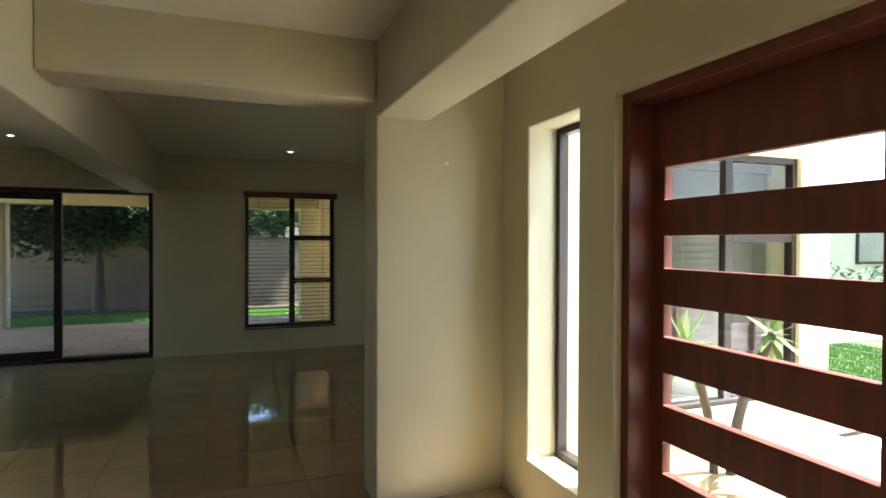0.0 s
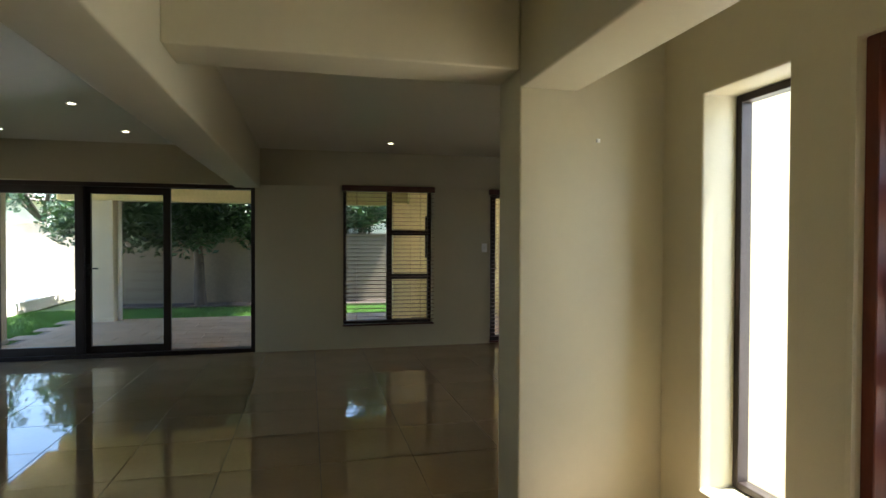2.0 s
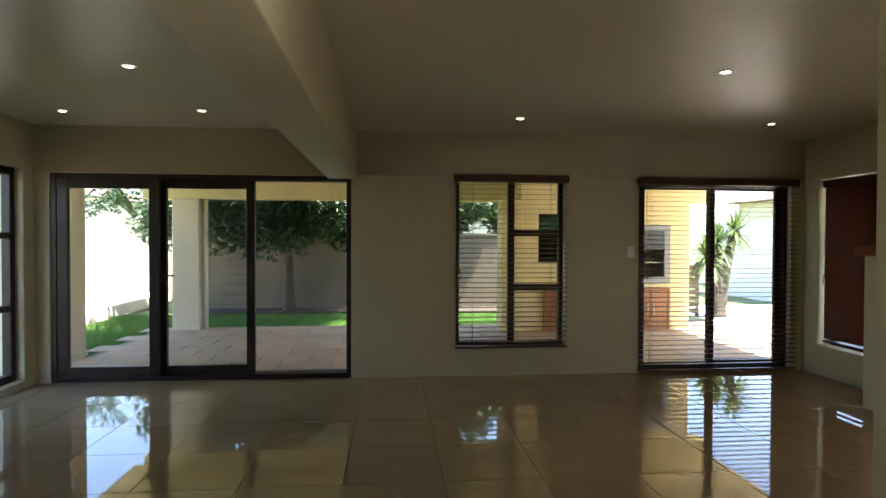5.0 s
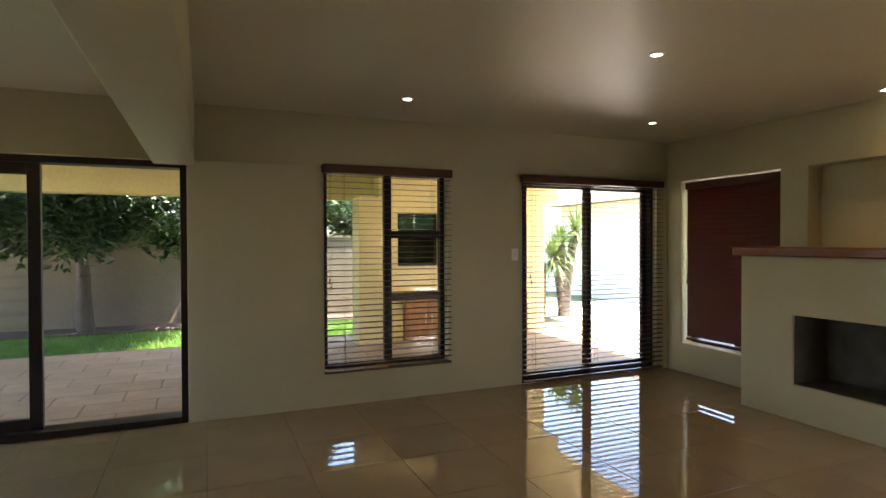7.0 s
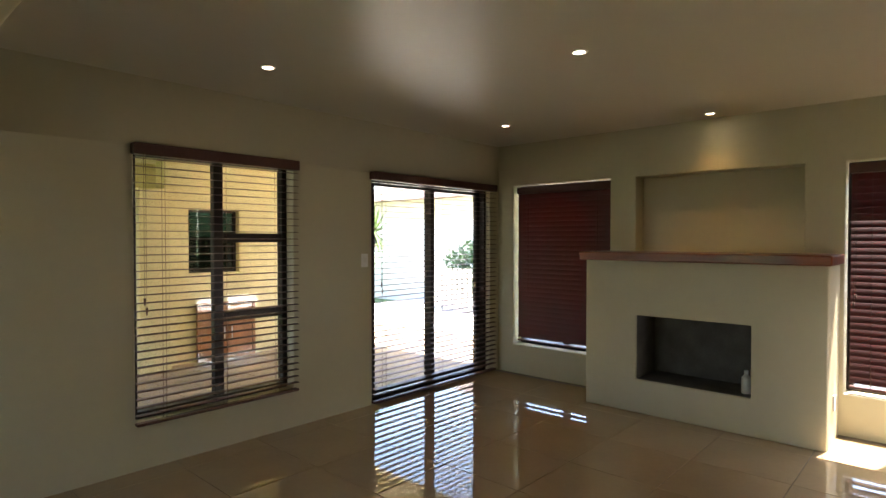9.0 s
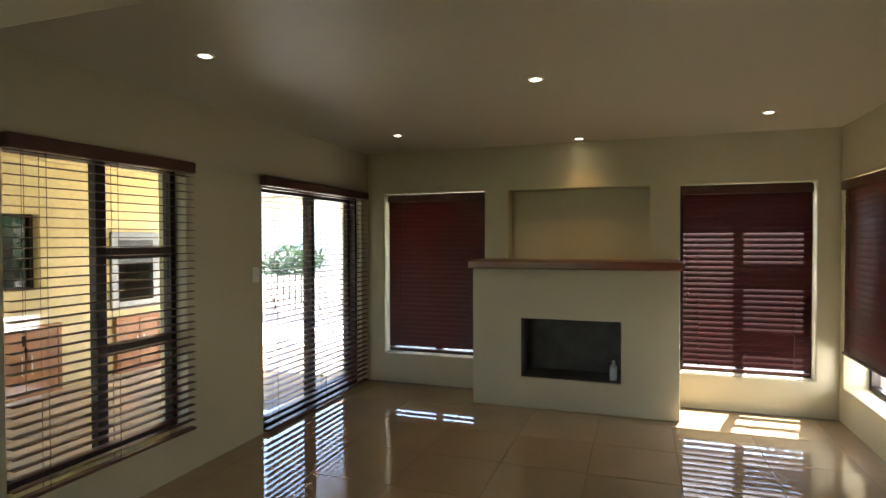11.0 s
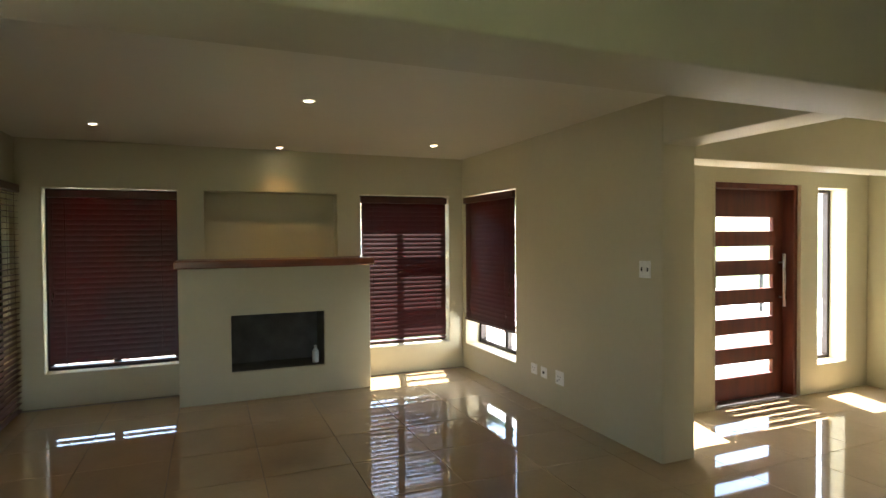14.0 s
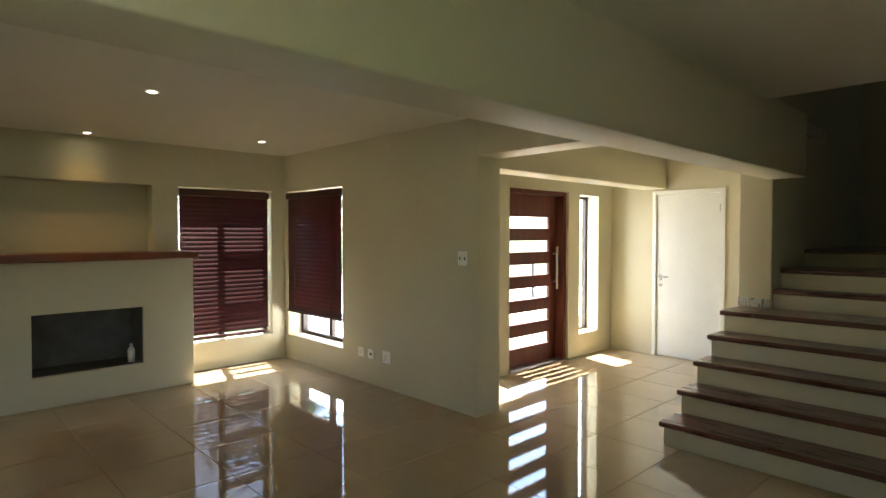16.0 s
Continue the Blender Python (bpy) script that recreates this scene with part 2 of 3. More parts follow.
NICHE = (4.87, 6.26, 1.385, 2.11)
FD = (0.797, 1.944, 0.0, 2.10)
SLN = (2.22, 2.70, 0.27, 2.10)
SLS = (0.083, 0.53, 0.29, 2.08)

holed_wall("wall_north", "y", NY, NY + 0.25, WX - 0.25, EX + 0.25, -0.1, CZ + 0.3, [SD, W1, D2], WALL, "beige plastered wall with sliding doors and a window")
holed_wall("wall_east", "x", EX, EX + 0.25, PY1, NY, -0.1, CZ + 0.3, [BW, BW2, NICHE], WALL, "beige plastered wall with two windows and a niche")
holed_wall("wall_niche_back", "x", EX + 0.18, EX + 0.245, NICHE[0] - 0.02, NICHE[1] + 0.02, NICHE[2] - 0.02, NICHE[3] + 0.02, [], WALL, "beige plastered back of the wall niche", soft=0)
holed_wall("wall_dividing", "y", PY0, PY1, PX, EX + 0.25, -0.1, CZ + 0.3, [BW3], WALL, "beige plastered wall between living room and entrance")
holed_wall("wall_entrance", "x", DX, DX + 0.25, SY - 0.2, PY0, -0.1, CZ + 0.3, [FD, SLN, SLS], WALL, "beige plastered entrance wall with door and slit windows")
holed_wall("wall_hall_south", "y", SY - 0.2, SY, -0.66, DX, -0.1, CZ + 0.3, [(0.155, 0.965, 0.0, 2.085)], WALL, "beige plastered hall wall round a white door")
holed_wall("wall_west", "x", WX - 0.25, WX, -2.4, NY, -0.1, 5.2, [(6.3, 7.72, 0.08, 2.12)], WALL, "beige plastered wall with a tall window")
holed_wall("wall_stairwell_side", "x", BX1, BX1 + 0.1, TY - 0.002, 2.38, CZ + 0.05, 5.2, [], WALL, "beige plastered upper side of the stairwell", soft=0)
holed_wall("wall_hall_back", "y", SY - 2.4, SY - 2.2, WX - 0.25, 3.0, -0.1, 5.2, [], WALL, "beige plastered wall behind the stairs")
holed_wall("wall_stairs", "x", TX0, TX1, SY - 2.2, TY, -0.1, 5.2, [], WALL, "beige plastered wall beside the stairs")

# ceilings and beams
cube("ceiling_living", (BX1 - 0.1, EX + 0.25, PY1 - 0.28, NY + 0.25, CZ, CZ + 0.12), CEIL, bevel=0)
structure(bpy.data.objects["ceiling_living"], "off-white satin painted ceiling", "ceiling")
cube("ceiling_hall", (BX1 - 0.1, DX + 0.25, SY - 0.2, PY1 - 0.284, CZ, CZ + 0.12), CEIL, bevel=0)
structure(bpy.data.objects["ceiling_hall"], "off-white satin painted hall ceiling", "ceiling")
cube("ceiling_dining", (WX - 0.25, BX1 - 0.104, 2.20, NY + 0.25, CZ, CZ + 0.12), CEIL, bevel=0)
structure(bpy.data.objects["ceiling_dining"], "off-white satin painted ceiling of the dining side", "ceiling")
cube("ceiling_stairwell", (WX - 0.25, 3.0, SY - 2.4, 2.4, 5.2, 5.3), CEIL, bevel=0)
structure(bpy.data.objects["ceiling_stairwell"], "high ceiling over the stairwell", "ceiling")
holed_wall("wall_stairwell_upper", "y", 2.20, 2.38, WX, BX1, CZ + 0.12, 5.2, [], WALL, "beige plastered upper wall of the stairwell", soft=0)


def beam(name, dims, label):
    ob = cube(name, dims, WALL, bevel=0)
    soften(ob, 0.012)
    return structure(ob, label, "beam")


beam("beam_long", (BX0, BX1, TY, NY, BZ, CZ + 0.05), "beige plastered ceiling beam over the middle of the room")
beam("beam_cross", (BX1, PX, PY0, PY1, 2.24, CZ + 0.05), "beige plastered beam between hall and living room")
beam("beam_entrance", (PX, PX + 0.30, SY, PY0, 2.155, CZ + 0.05), "beige plastered beam before the entrance door")

# floor slab under the tiles
cube("floor", (WX - 0.25, EX + 0.25, SY - 2.4, NY + 0.25, -0.16, -0.004), GROUT, bevel=0)
structure(bpy.data.objects["floor"], "glossy beige porcelain tile floor with thin dark joints", "floor")


# ---- windows and doors ----
def bar_frame(bm, axis, at, d, u0, u1, z0, z1, w):
    """Four bars round a rectangle, d deep from at."""
    def b(a0, a1, c0, c1):
        if axis == "y":
            box(bm, a0, a1, at, at + d, c0, c1, 0.003)
        else:
            box(bm, at, at + d, a0, a1, c0, c1, 0.003)
    b(u0, u0 + w, z0, z1)
    b(u1 - w, u1, z0, z1)
    b(u0 + w, u1 - w, z0, z0 + w)
    b(u0 + w, u1 - w, z1 - w, z1)
    return bm


def bar(axis, at, d, u0, u1, z0, z1):
    return box(bmesh.new(), *((u0, u1, at, at + d) if axis == "y" else (at, at + d, u0, u1)), z0, z1, 0.003)


def pane(axis, at, u0, u1, z0, z1, parent):
    bm = box(bmesh.new(), *((u0, u1, at - 0.003, at + 0.003) if axis == "y" else (at - 0.003, at + 0.003, u0, u1)), z0, z1)
    p = part("pane", bm, GLASS, parent, "clear glass pane")
    p.visible_shadow = False
    return p


def casement(name, axis, at, hole, split, label, flip=False):
    """Bronze frame with a fixed light on one side and three stacked lights on the other."""
    u0, u1, z0, z1 = hole
    w = thing(name, ((u0 + u1) / 2, at, z0) if axis == "y" else (at, (u0 + u1) / 2, z0), label, "window", "", "structure")
    inv = Matrix.Translation(-w.location)
    def add(n, bm, m=ALU, parent=None):
        bmesh.ops.transform(bm, matrix=inv, verts=bm.verts[:])
        return part(n, bm, m, w)
    add("window_frame", bar_frame(bmesh.new(), axis, at - 0.035, 0.07, u0, u1, z0, z1, 0.045))
    add("mullion", bar(axis, at - 0.03, 0.06, split - 0.035, split + 0.035, z0 + 0.045, z1 - 0.045))
    a, b = (split + 0.035, u1 - 0.045) if not flip else (u0 + 0.045, split - 0.035)
    c, d = (u0 + 0.045, split - 0.035) if not flip else (split + 0.035, u1 - 0.045)
    t1, t2 = z0 + 0.62, z0 + 1.21
    for t in (t1, t2):
        add("transom", bar(axis, at - 0.03, 0.06, a, b, t - 0.035, t + 0.035))
    for r in ((c, d, z0 + 0.045, z1 - 0.045), (a, b, z0 + 0.045, t1 - 0.035), (a, b, t1 + 0.035, t2 - 0.035), (a, b, t2 + 0.035, z1 - 0.045)):
        p = pane(axis, at, *r, w)
        p.data.transform(inv)
    return w


casement("window_1", "y", NY + 0.13, W1, 0.90, "bronze aluminium casement window onto the patio")
casement("window_2", "x", EX + 0.19, BW, 7.10, "bronze aluminium window beside the fireplace", True)
casement("window_3", "x", EX + 0.19, BW2, 4.06, "bronze aluminium window in the sunny corner", True)
casement("window_4", "y", PY0 + 0.07, BW3, 3.45, "bronze aluminium window low over the plugs")

win = thing("window_5", (WX - 0.12, 7.01, 0.08), "tall dark bronze aluminium window onto the garden", "window", "", "structure")
for u0, u1 in ((6.3, 7.01), (7.01, 7.72)):
    part("window_frame", bar_frame(bmesh.new(), "x", WX - 0.16, 0.08, u0, u1, 0.08, 2.12, 0.07), ALU, win).data.transform(Matrix.Translation(-win.location))
    for t in (0.78, 1.47):
        part("transom", bar("x", WX - 0.15, 0.06, u0 + 0.07, u1 - 0.07, t - 0.03, t + 0.03), ALU, win).data.transform(Matrix.Translation(-win.location))
    pane("x", WX - 0.12, u0 + 0.07, u1 - 0.07, 0.15, 2.05, win).data.transform(Matrix.Translation(-win.location))


def slit_window(name, hole, label):
    y0, y1, z0, z1 = hole
    w = thing(name, (DX + 0.15, (y0 + y1) / 2, z0), label, "window", "", "structure")
    inv = Matrix.Translation(-w.location)
    part("window_frame", bar_frame(bmesh.new(), "x", DX + 0.18, 0.06, y0, y1, z0, z1, 0.035), ALU, w).data.transform(inv)
    pane("x", DX + 0.21, y0 + 0.035, y1 - 0.035, z0 + 0.035, z1 - 0.035, w).data.transform(inv)


slit_window("window_6", SLN, "narrow tall window beside the front door")
slit_window("window_7", SLS, "narrow tall window on the hinge side of the front door")

# sliding door to the patio: outer frame, two leaves, the third bay open
sd = thing("door_1", (-2.3, NY + 0.1, 0), "bronze aluminium sliding patio door with one bay open", "sliding door", "", "structure")
inv = Matrix.Translation(-sd.location)
part("door_frame", bar_frame(bmesh.new(), "y", NY + 0.02, 0.17, *SD, 0.05), ALU, sd).data.transform(inv)
for u0, u1, at, wd in ((-3.72, -2.74, NY + 0.03, 0.10), (-2.78, -1.81, NY + 0.10, 0.085)):
    leaf = part("door_leaf", bar_frame(bmesh.new(), "y", at, 0.055, u0, u1, 0.05, 2.05, wd), ALU, sd)
    leaf.data.transform(inv)
    pane("y", at + 0.027, u0 + wd, u1 - wd, 0.05 + wd, 2.05 - wd, leaf).data.transform(inv)
bm = bmesh.new()
box(bm, -2.74, -2.71, NY + 0.085, NY + 0.102, 0.98, 1.12, 0.003)
box(bm, -2.74, -2.60, NY + 0.05, NY + 0.065, 1.06, 1.08, 0.003)
box(bm, -2.735, -2.72, NY + 0.05, NY + 0.10, 1.06, 1.08)
part("door_handle", bm, BLACK, sd, "black lever handle").data.transform(inv)

# second sliding door, with a blind
d2 = thing("door_2", (3.17, NY + 0.12, 0), "bronze aluminium two-leaf sliding door behind a blind", "sliding door", "", "structure")
inv = Matrix.Translation(-d2.location)
part("door_frame", bar_frame(bmesh.new(), "y", NY + 0.06, 0.13, *D2, 0.04), ALU, d2).data.transform(inv)
for u0, u1, at in ((2.33, 3.20, NY + 0.07), (3.15, 4.01, NY + 0.125)):
    leaf = part("door_leaf", bar_frame(bmesh.new(), "y", at, 0.05, u0, u1, 0.04, 2.06, 0.055), ALU, d2)
    leaf.data.transform(inv)
    pane("y", at + 0.025, u0 + 0.055, u1 - 0.055, 0.095, 2.0, leaf).data.transform(inv)


def blind(name, axis, at, u0, u1, z0, z1, tilt, mat, label, inward, cords, pitch=0.052, depth=0.05, stack=0):
    """A wooden venetian blind. at: the middle plane; inward: +1 or -1, the way into the room; tilt: degrees, room edge down."""
    w = thing(name, ((u0 + u1) / 2, at, z1) if axis == "y" else (at, (u0 + u1) / 2, z1), label, "venetian blind", "wooden venetian blinds")
    L = (u1 - u0) / 2
    def local(ob, z=0.0):
        ob.location = (0, 0, z)
        if axis == "x":
            ob.rotation_euler = (0, 0, math.pi / 2)
        return ob
    local(part("headrail", box(bmesh.new(), -L - 0.01, L + 0.01, -0.035, 0.035, -0.075, 0, 0.006), SLATD, w))
    s = 1 if axis == "y" else -1
    bm = bmesh.new()
    ang = radians(tilt) * inward * s
    n = 4
    rows = []
    for k in range(n + 1):
        d = (k / n - 0.5) * depth
        crown = 0.0025 * (1 - (2 * k / n - 1) ** 2)
        p = Vector((0, d * math.cos(ang) + crown * math.sin(ang), -d * math.sin(ang) + crown * math.cos(ang)))
        rows.append(p)
    nrm = Vector((0, math.sin(ang), math.cos(ang))) * 0.0028
    vv = [[bm.verts.new(Vector((x, p.y, p.z)) + o) for p in rows] for o in (Vector((0, 0, 0)), nrm) for x in (-L, L)]
    for k in range(n):
        for a, b in ((0, 1), (2, 3)):
            bm.faces.new((vv[a][k], vv[a][k + 1], vv[b][k + 1], vv[b][k]))
    for a, b in ((0, 2), (1, 3)):
        for k in range(n):
            bm.faces.new((vv[a][k], vv[a][k + 1], vv[b][k + 1], vv[b][k]))
    for k in (0, n):
        bm.faces.new((vv[0][k], vv[1][k], vv[3][k], vv[2][k]))
    me = mesh_of("slat", bm, mat)
    count = int((z1 - z0 - 0.11) / pitch)
    for k in range(count):
        sl = new("slat", me)
        sl.parent = w
        local(sl, -0.10 - k * pitch)
        sl.rotation_euler[1] += random.uniform(-0.0015, 0.0015)
    zb = z0 - z1
    for k in range(stack):
        sl = new("slat", me)
        sl.parent = w
        local(sl, zb + 0.024 + k * 0.004)
    local(part("bottom_rail", box(bmesh.new(), -L, L, -0.026, 0.026, zb, zb + 0.02, 0.004), SLATD, w))
    for c in cords:
        bm = bmesh.new()
        for dy in (-0.027, 0.027):
            tube(bm, (c * L, dy, -0.07), (c * L, dy, zb + 0.01), 0.0016, sides=5)
        local(part("cord", bm, CORD, w))
    bm = bmesh.new()
    x = -L * 0.93 * s
    for dx in (0, 0.012):
        tube(bm, (x + dx, -0.045 * s * -inward, -0.06), (x + dx, -0.045 * s * -inward, -1.0 - dx * 5), 0.0015, sides=5)
        tube(bm, (x + dx, -0.045 * s * -inward, -1.0 - dx * 5), (x + dx, -0.045 * s * -inward, -1.05 - dx * 5), 0.008, 0.004, sides=7)
    local(part("pull_cord", bm, CORD, w))
    return w


blind("window_blind", "y", NY - 0.035, 0.275, 1.48, 0.30, 2.13, 2, SLATD, "dark brown wooden venetian blind with open slats over the window", -1, (-0.7, 0.0, 0.7))
blind("door_blind", "y", NY - 0.035, 2.27, 4.09, 0.02, 2.12, 2, SLATD, "dark brown wooden venetian blind with open slats over the sliding door", -1, (-0.85, 0.0, 0.85))
blind("window_blind", "x", EX + 0.06, 6.53, 7.65, 0.36, 2.09, 80, SLAT, "dark red closed venetian blind in shade beside the fireplace", -1, (-0.75, 0.75), depth=0.062)
blind("window_blind", "x", EX + 0.06, 3.51, 4.57, 0.36, 2.09, 64, SLAT, "dark red closed venetian blind glowing in the sun", -1, (-0.75, 0.75), depth=0.062)
blind("window_blind", "y", PY1 - 0.012, 2.91, 4.12, 0.60, 2.09, 80, SLAT, "dark red venetian blind pulled part way down", 1, (-0.7, 0.7), depth=0.062, stack=8)

# front door: frame, leaf with six slots, pull bar
fd = thing("door_3", (DX + 0.07, 1.43, 0), "red mahogany front door with six horizontal glass slots", "front door", "", "structure")
inv = Matrix.Translation(-fd.location)
bm = bmesh.new()
for y0, y1 in ((FD[0], FD[0] + 0.05), (FD[1] - 0.05, FD[1])):
    box(bm, DX + 0.03, DX + 0.22, y0, y1, 0, FD[3], 0.004)
box(bm, DX + 0.03, DX + 0.22, FD[0] + 0.05, FD[1] - 0.05, FD[3] - 0.05, FD[3], 0.004)
part("door_frame", bm, MAHOG, fd, "red-brown timber frame").data.transform(inv)
SLOTS = [(0.222 + 0.285 * k, 0.358 + 0.285 * k) for k in range(6)]
GY0, GY1 = 0.985, 1.825
leaf = holed_wall("door_leaf", "x", DX + 0.15, DX + 0.195, FD[0] + 0.053, FD[1] - 0.053, 0.008, FD[3] - 0.053, [(GY0, GY1, a, b) for a, b in SLOTS], MAHOG, "red mahogany leaf", soft=0.004)
del leaf["category"], leaf["kind"]
leaf.parent = fd
leaf.data.transform(inv)
for a, b in SLOTS:
    pane("x", DX + 0.172, GY0, GY1, a, b, leaf).data.transform(inv)
bm = bmesh.new()
tube(bm, (DX + 0.09, 0.905, 0.89), (DX + 0.09, 0.905, 1.42), 0.014)
for z in (0.98, 1.33):
    tube(bm, (DX + 0.09, 0.905, z), (DX + 0.151, 0.905, z), 0.009)
part("door_handle", bm, STEEL, leaf, "long steel pull bar").data.transform(inv)
cube("threshold", (DX + 0.0, DX + 0.25, FD[0], FD[1], 0.0, 0.006), STEEL, fd, "thin metal threshold").data.transform(inv)
bm = bmesh.new()
for y0, y1, z0, z1 in ((FD[0] - 0.022, FD[0], 0, FD[3] + 0.022), (FD[1], FD[1] + 0.022, 0, FD[3] + 0.022), (FD[0], FD[1], FD[3], FD[3] + 0.022)):
    box(bm, DX - 0.006, DX + 0.012, y0, y1, z0, z1)
structure(part("trim", bm, WALL), "plaster bead round the front door", "trim")

# white inner door
wd = thing("door_4", (0.56, SY, 0), "closed white painted flush door with steel handle", "door", "", "structure")
inv = Matrix.Translation(-wd.location)
bm = bmesh.new()
for x0, x1 in ((0.11, 0.16), (0.96, 1.01)):
    box(bm, x0, x1, SY - 0.15, SY + 0.015, 0, 2.13, 0.004)
box(bm, 0.16, 0.96, SY - 0.15, SY + 0.015, 2.08, 2.13, 0.004)
part("door_frame", bm, TRIM, wd).data.transform(inv)
leaf = cube("door_leaf", (0.164, 0.956, SY - 0.045, SY - 0.005, 0.01, 2.076), TRIM, wd)
leaf.data.transform(inv)
bm = bmesh.new()
box(bm, 0.885, 0.915, SY - 0.006, SY + 0.004, 0.98, 1.06, 0.002)
tube(bm, (0.90, SY, 1.03), (0.90, SY + 0.05, 1.03), 0.009)
tube(bm, (0.905, SY + 0.05, 1.03), (0.78, SY + 0.05, 1.03), 0.008)
tube(bm, (0.90, SY - 0.004, 0.92), (0.90, SY + 0.006, 0.92), 0.022, sides=14)
part("door_handle", bm, STEEL, leaf, "steel lever and lock").data.transform(inv)
for z in (0.25, 1.85):
    part("hinge", tube(bmesh.new(), (0.168, SY + 0.008, z), (0.168, SY + 0.008, z + 0.09), 0.007), STEEL, leaf).data.transform(inv)


# ---- fireplace ----
fp = thing("fireplace", (3.94, 5.55, 0), "beige plastered fireplace with an open firebox and wooden mantel", "fireplace")
inv = Matrix.Translation(-fp.location)
F0, F1, FZ = 4.63, 6.50, 1.322
fb = (5.12, 6.03, 0.29, 0.85)
body = holed_wall("breast", "x", 3.68, 3.72, F0, F1, 0, FZ, [fb], WALL, "beige plaster", soft=0.01)
del body["category"], body["kind"]
body.parent = fp
body.data.transform(inv)
for y in (F0, F1 - 0.06):
    part("cheek", box(bmesh.new(), 3.72, EX, y, y + 0.06, 0, FZ), WALL, fp).data.transform(inv)
for n, d in (("firebox_side", (3.721, 4.12, fb[0] - 0.04, fb[0], fb[2] - 0.04, fb[3] + 0.04)), ("firebox_side", (3.721, 4.12, fb[1], fb[1] + 0.04, fb[2] - 0.04, fb[3] + 0.04)),
             ("hearth", (3.721, 4.12, fb[0], fb[1], fb[2] - 0.04, fb[2])), ("firebox_top", (3.721, 4.12, fb[0], fb[1], fb[3], fb[3] + 0.04)), ("firebox_back", (4.12, 4.16, fb[0], fb[1], fb[2], fb[3]))):
    part(n, box(bmesh.new(), *d), SOOT, fp, "grey sooty render").data.transform(inv)
cube("mantel", (3.60, EX - 0.002, F0 - 0.03, F1 + 0.03, FZ, FZ + 0.075), MANTEL, fp, "reddish wooden mantel shelf", 0.01).data.transform(inv)
bt = thing("bottle", (3.84, 5.19, 0.29), "small white plastic bottle standing in the firebox", "bottle")
bm = bmesh.new()
tube(bm, (0, 0, 0), (0, 0, 0.12), 0.034, sides=14)
tube(bm, (0, 0, 0.12), (0, 0, 0.15), 0.034, 0.014, sides=14)
part("body", bm, PLASTIC, bt)
part("cap", tube(bmesh.new(), (0, 0, 0.15), (0, 0, 0.18), 0.015), PLASTIC, bt)


# ---- stairs ----
st = thing("staircase", (-2.2, 1.6, 0), "plastered staircase with dark polished wooden treads", "staircase")
inv = Matrix.Translation(-st.location)
SX0, SX1 = WX, -0.525
YS = [2.775, 2.475, 2.18, 1.898, 1.615, TY - 0.004, 0.90, 0.12, -0.45]
ZS = [0.0, 0.18, 0.36, 0.54, 0.72, 0.90, 1.07, 1.25, 1.42]
for k in range(8):
    y, yn, z0, z1 = YS[k], YS[k + 1], ZS[k], ZS[k + 1]
    e = SX1 if y > TY else TX0 - 0.003
    low = max(yn - 0.032, TY + 0.003) if e == SX1 else yn - 0.032
    right = e - 0.03 if e == SX1 else e
    part("riser", box(bmesh.new(), SX0 + 0.003, right, y - 0.05, y - 0.03, z0, z1 - 0.04), WALL, st, "painted plaster riser").data.transform(inv)
    part("side", box(bmesh.new(), SX0 + 0.003, right - 0.001, low, y - 0.051, 0.0, z1 - 0.041), WALL, st, "painted plaster stair body").data.transform(inv)
    if y > TY > yn:
        bm = box(bmesh.new(), SX0 + 0.003, TX0 - 0.003, yn - 0.03, y, z1 - 0.04, z1, 0.008)
        box(bm, TX0 - 0.0029, SX1, TY + 0.003, y, z1 - 0.04, z1)
    else:
        bm = box(bmesh.new(), SX0 + 0.003, e, yn - 0.03, y, z1 - 0.04, z1, 0.008)
    part("tread", bm, TREAD, st, "dark red-brown wooden tread").data.transform(inv)
cube("landing", (SX0 + 0.003, TX0 - 0.003, SY - 2.197, YS[8] - 0.031, 1.23, 1.419), TREAD, st, "dark wooden landing").data.transform(inv)


# polished strip added to imitate the bright reflected bars above the tread
sk = cube("baseboard", (TX0 + 0.01, TX1 - 0.005, TY + 0.004, TY + 0.016, ZS[5] + 0.001, ZS[5] + 0.085), STEEL, bevel=0.002)
structure(sk, "mirror-like strip added for bright reflections at the foot of the stair wall", "baseboard")


# ---- lamps, switches, plugs ----
def downlight(lit=True):
    d = thing("downlight", (0, 0, CZ), "small round recessed ceiling downlight, lit" if lit else "small round recessed ceiling downlight, unlit", "downlight", "ceiling downlights")
    bm = bmesh.new()
    r = [(0.047, 0.0), (0.047, -0.006), (0.036, -0.008), (0.034, 0.0)]
    vv = [[bm.verts.new((a * math.cos(2 * math.pi * k / 24), a * math.sin(2 * math.pi * k / 24), z)) for k in range(24)] for a, z in r]
    for j in range(3):
        for k in range(24):
            bm.faces.new((vv[j][k], vv[j][(k + 1) % 24], vv[j + 1][(k + 1) % 24], vv[j + 1][k])).smooth = True
    part("ring", bm, STEEL, d, "brushed metal ring")
    part("lamp", tube(bmesh.new(), (0, 0, -0.001), (0, 0, -0.004), 0.030, sides=20), BULB if lit else BLACK, d, "glowing lamp" if lit else "dark unlit lamp")
    return d


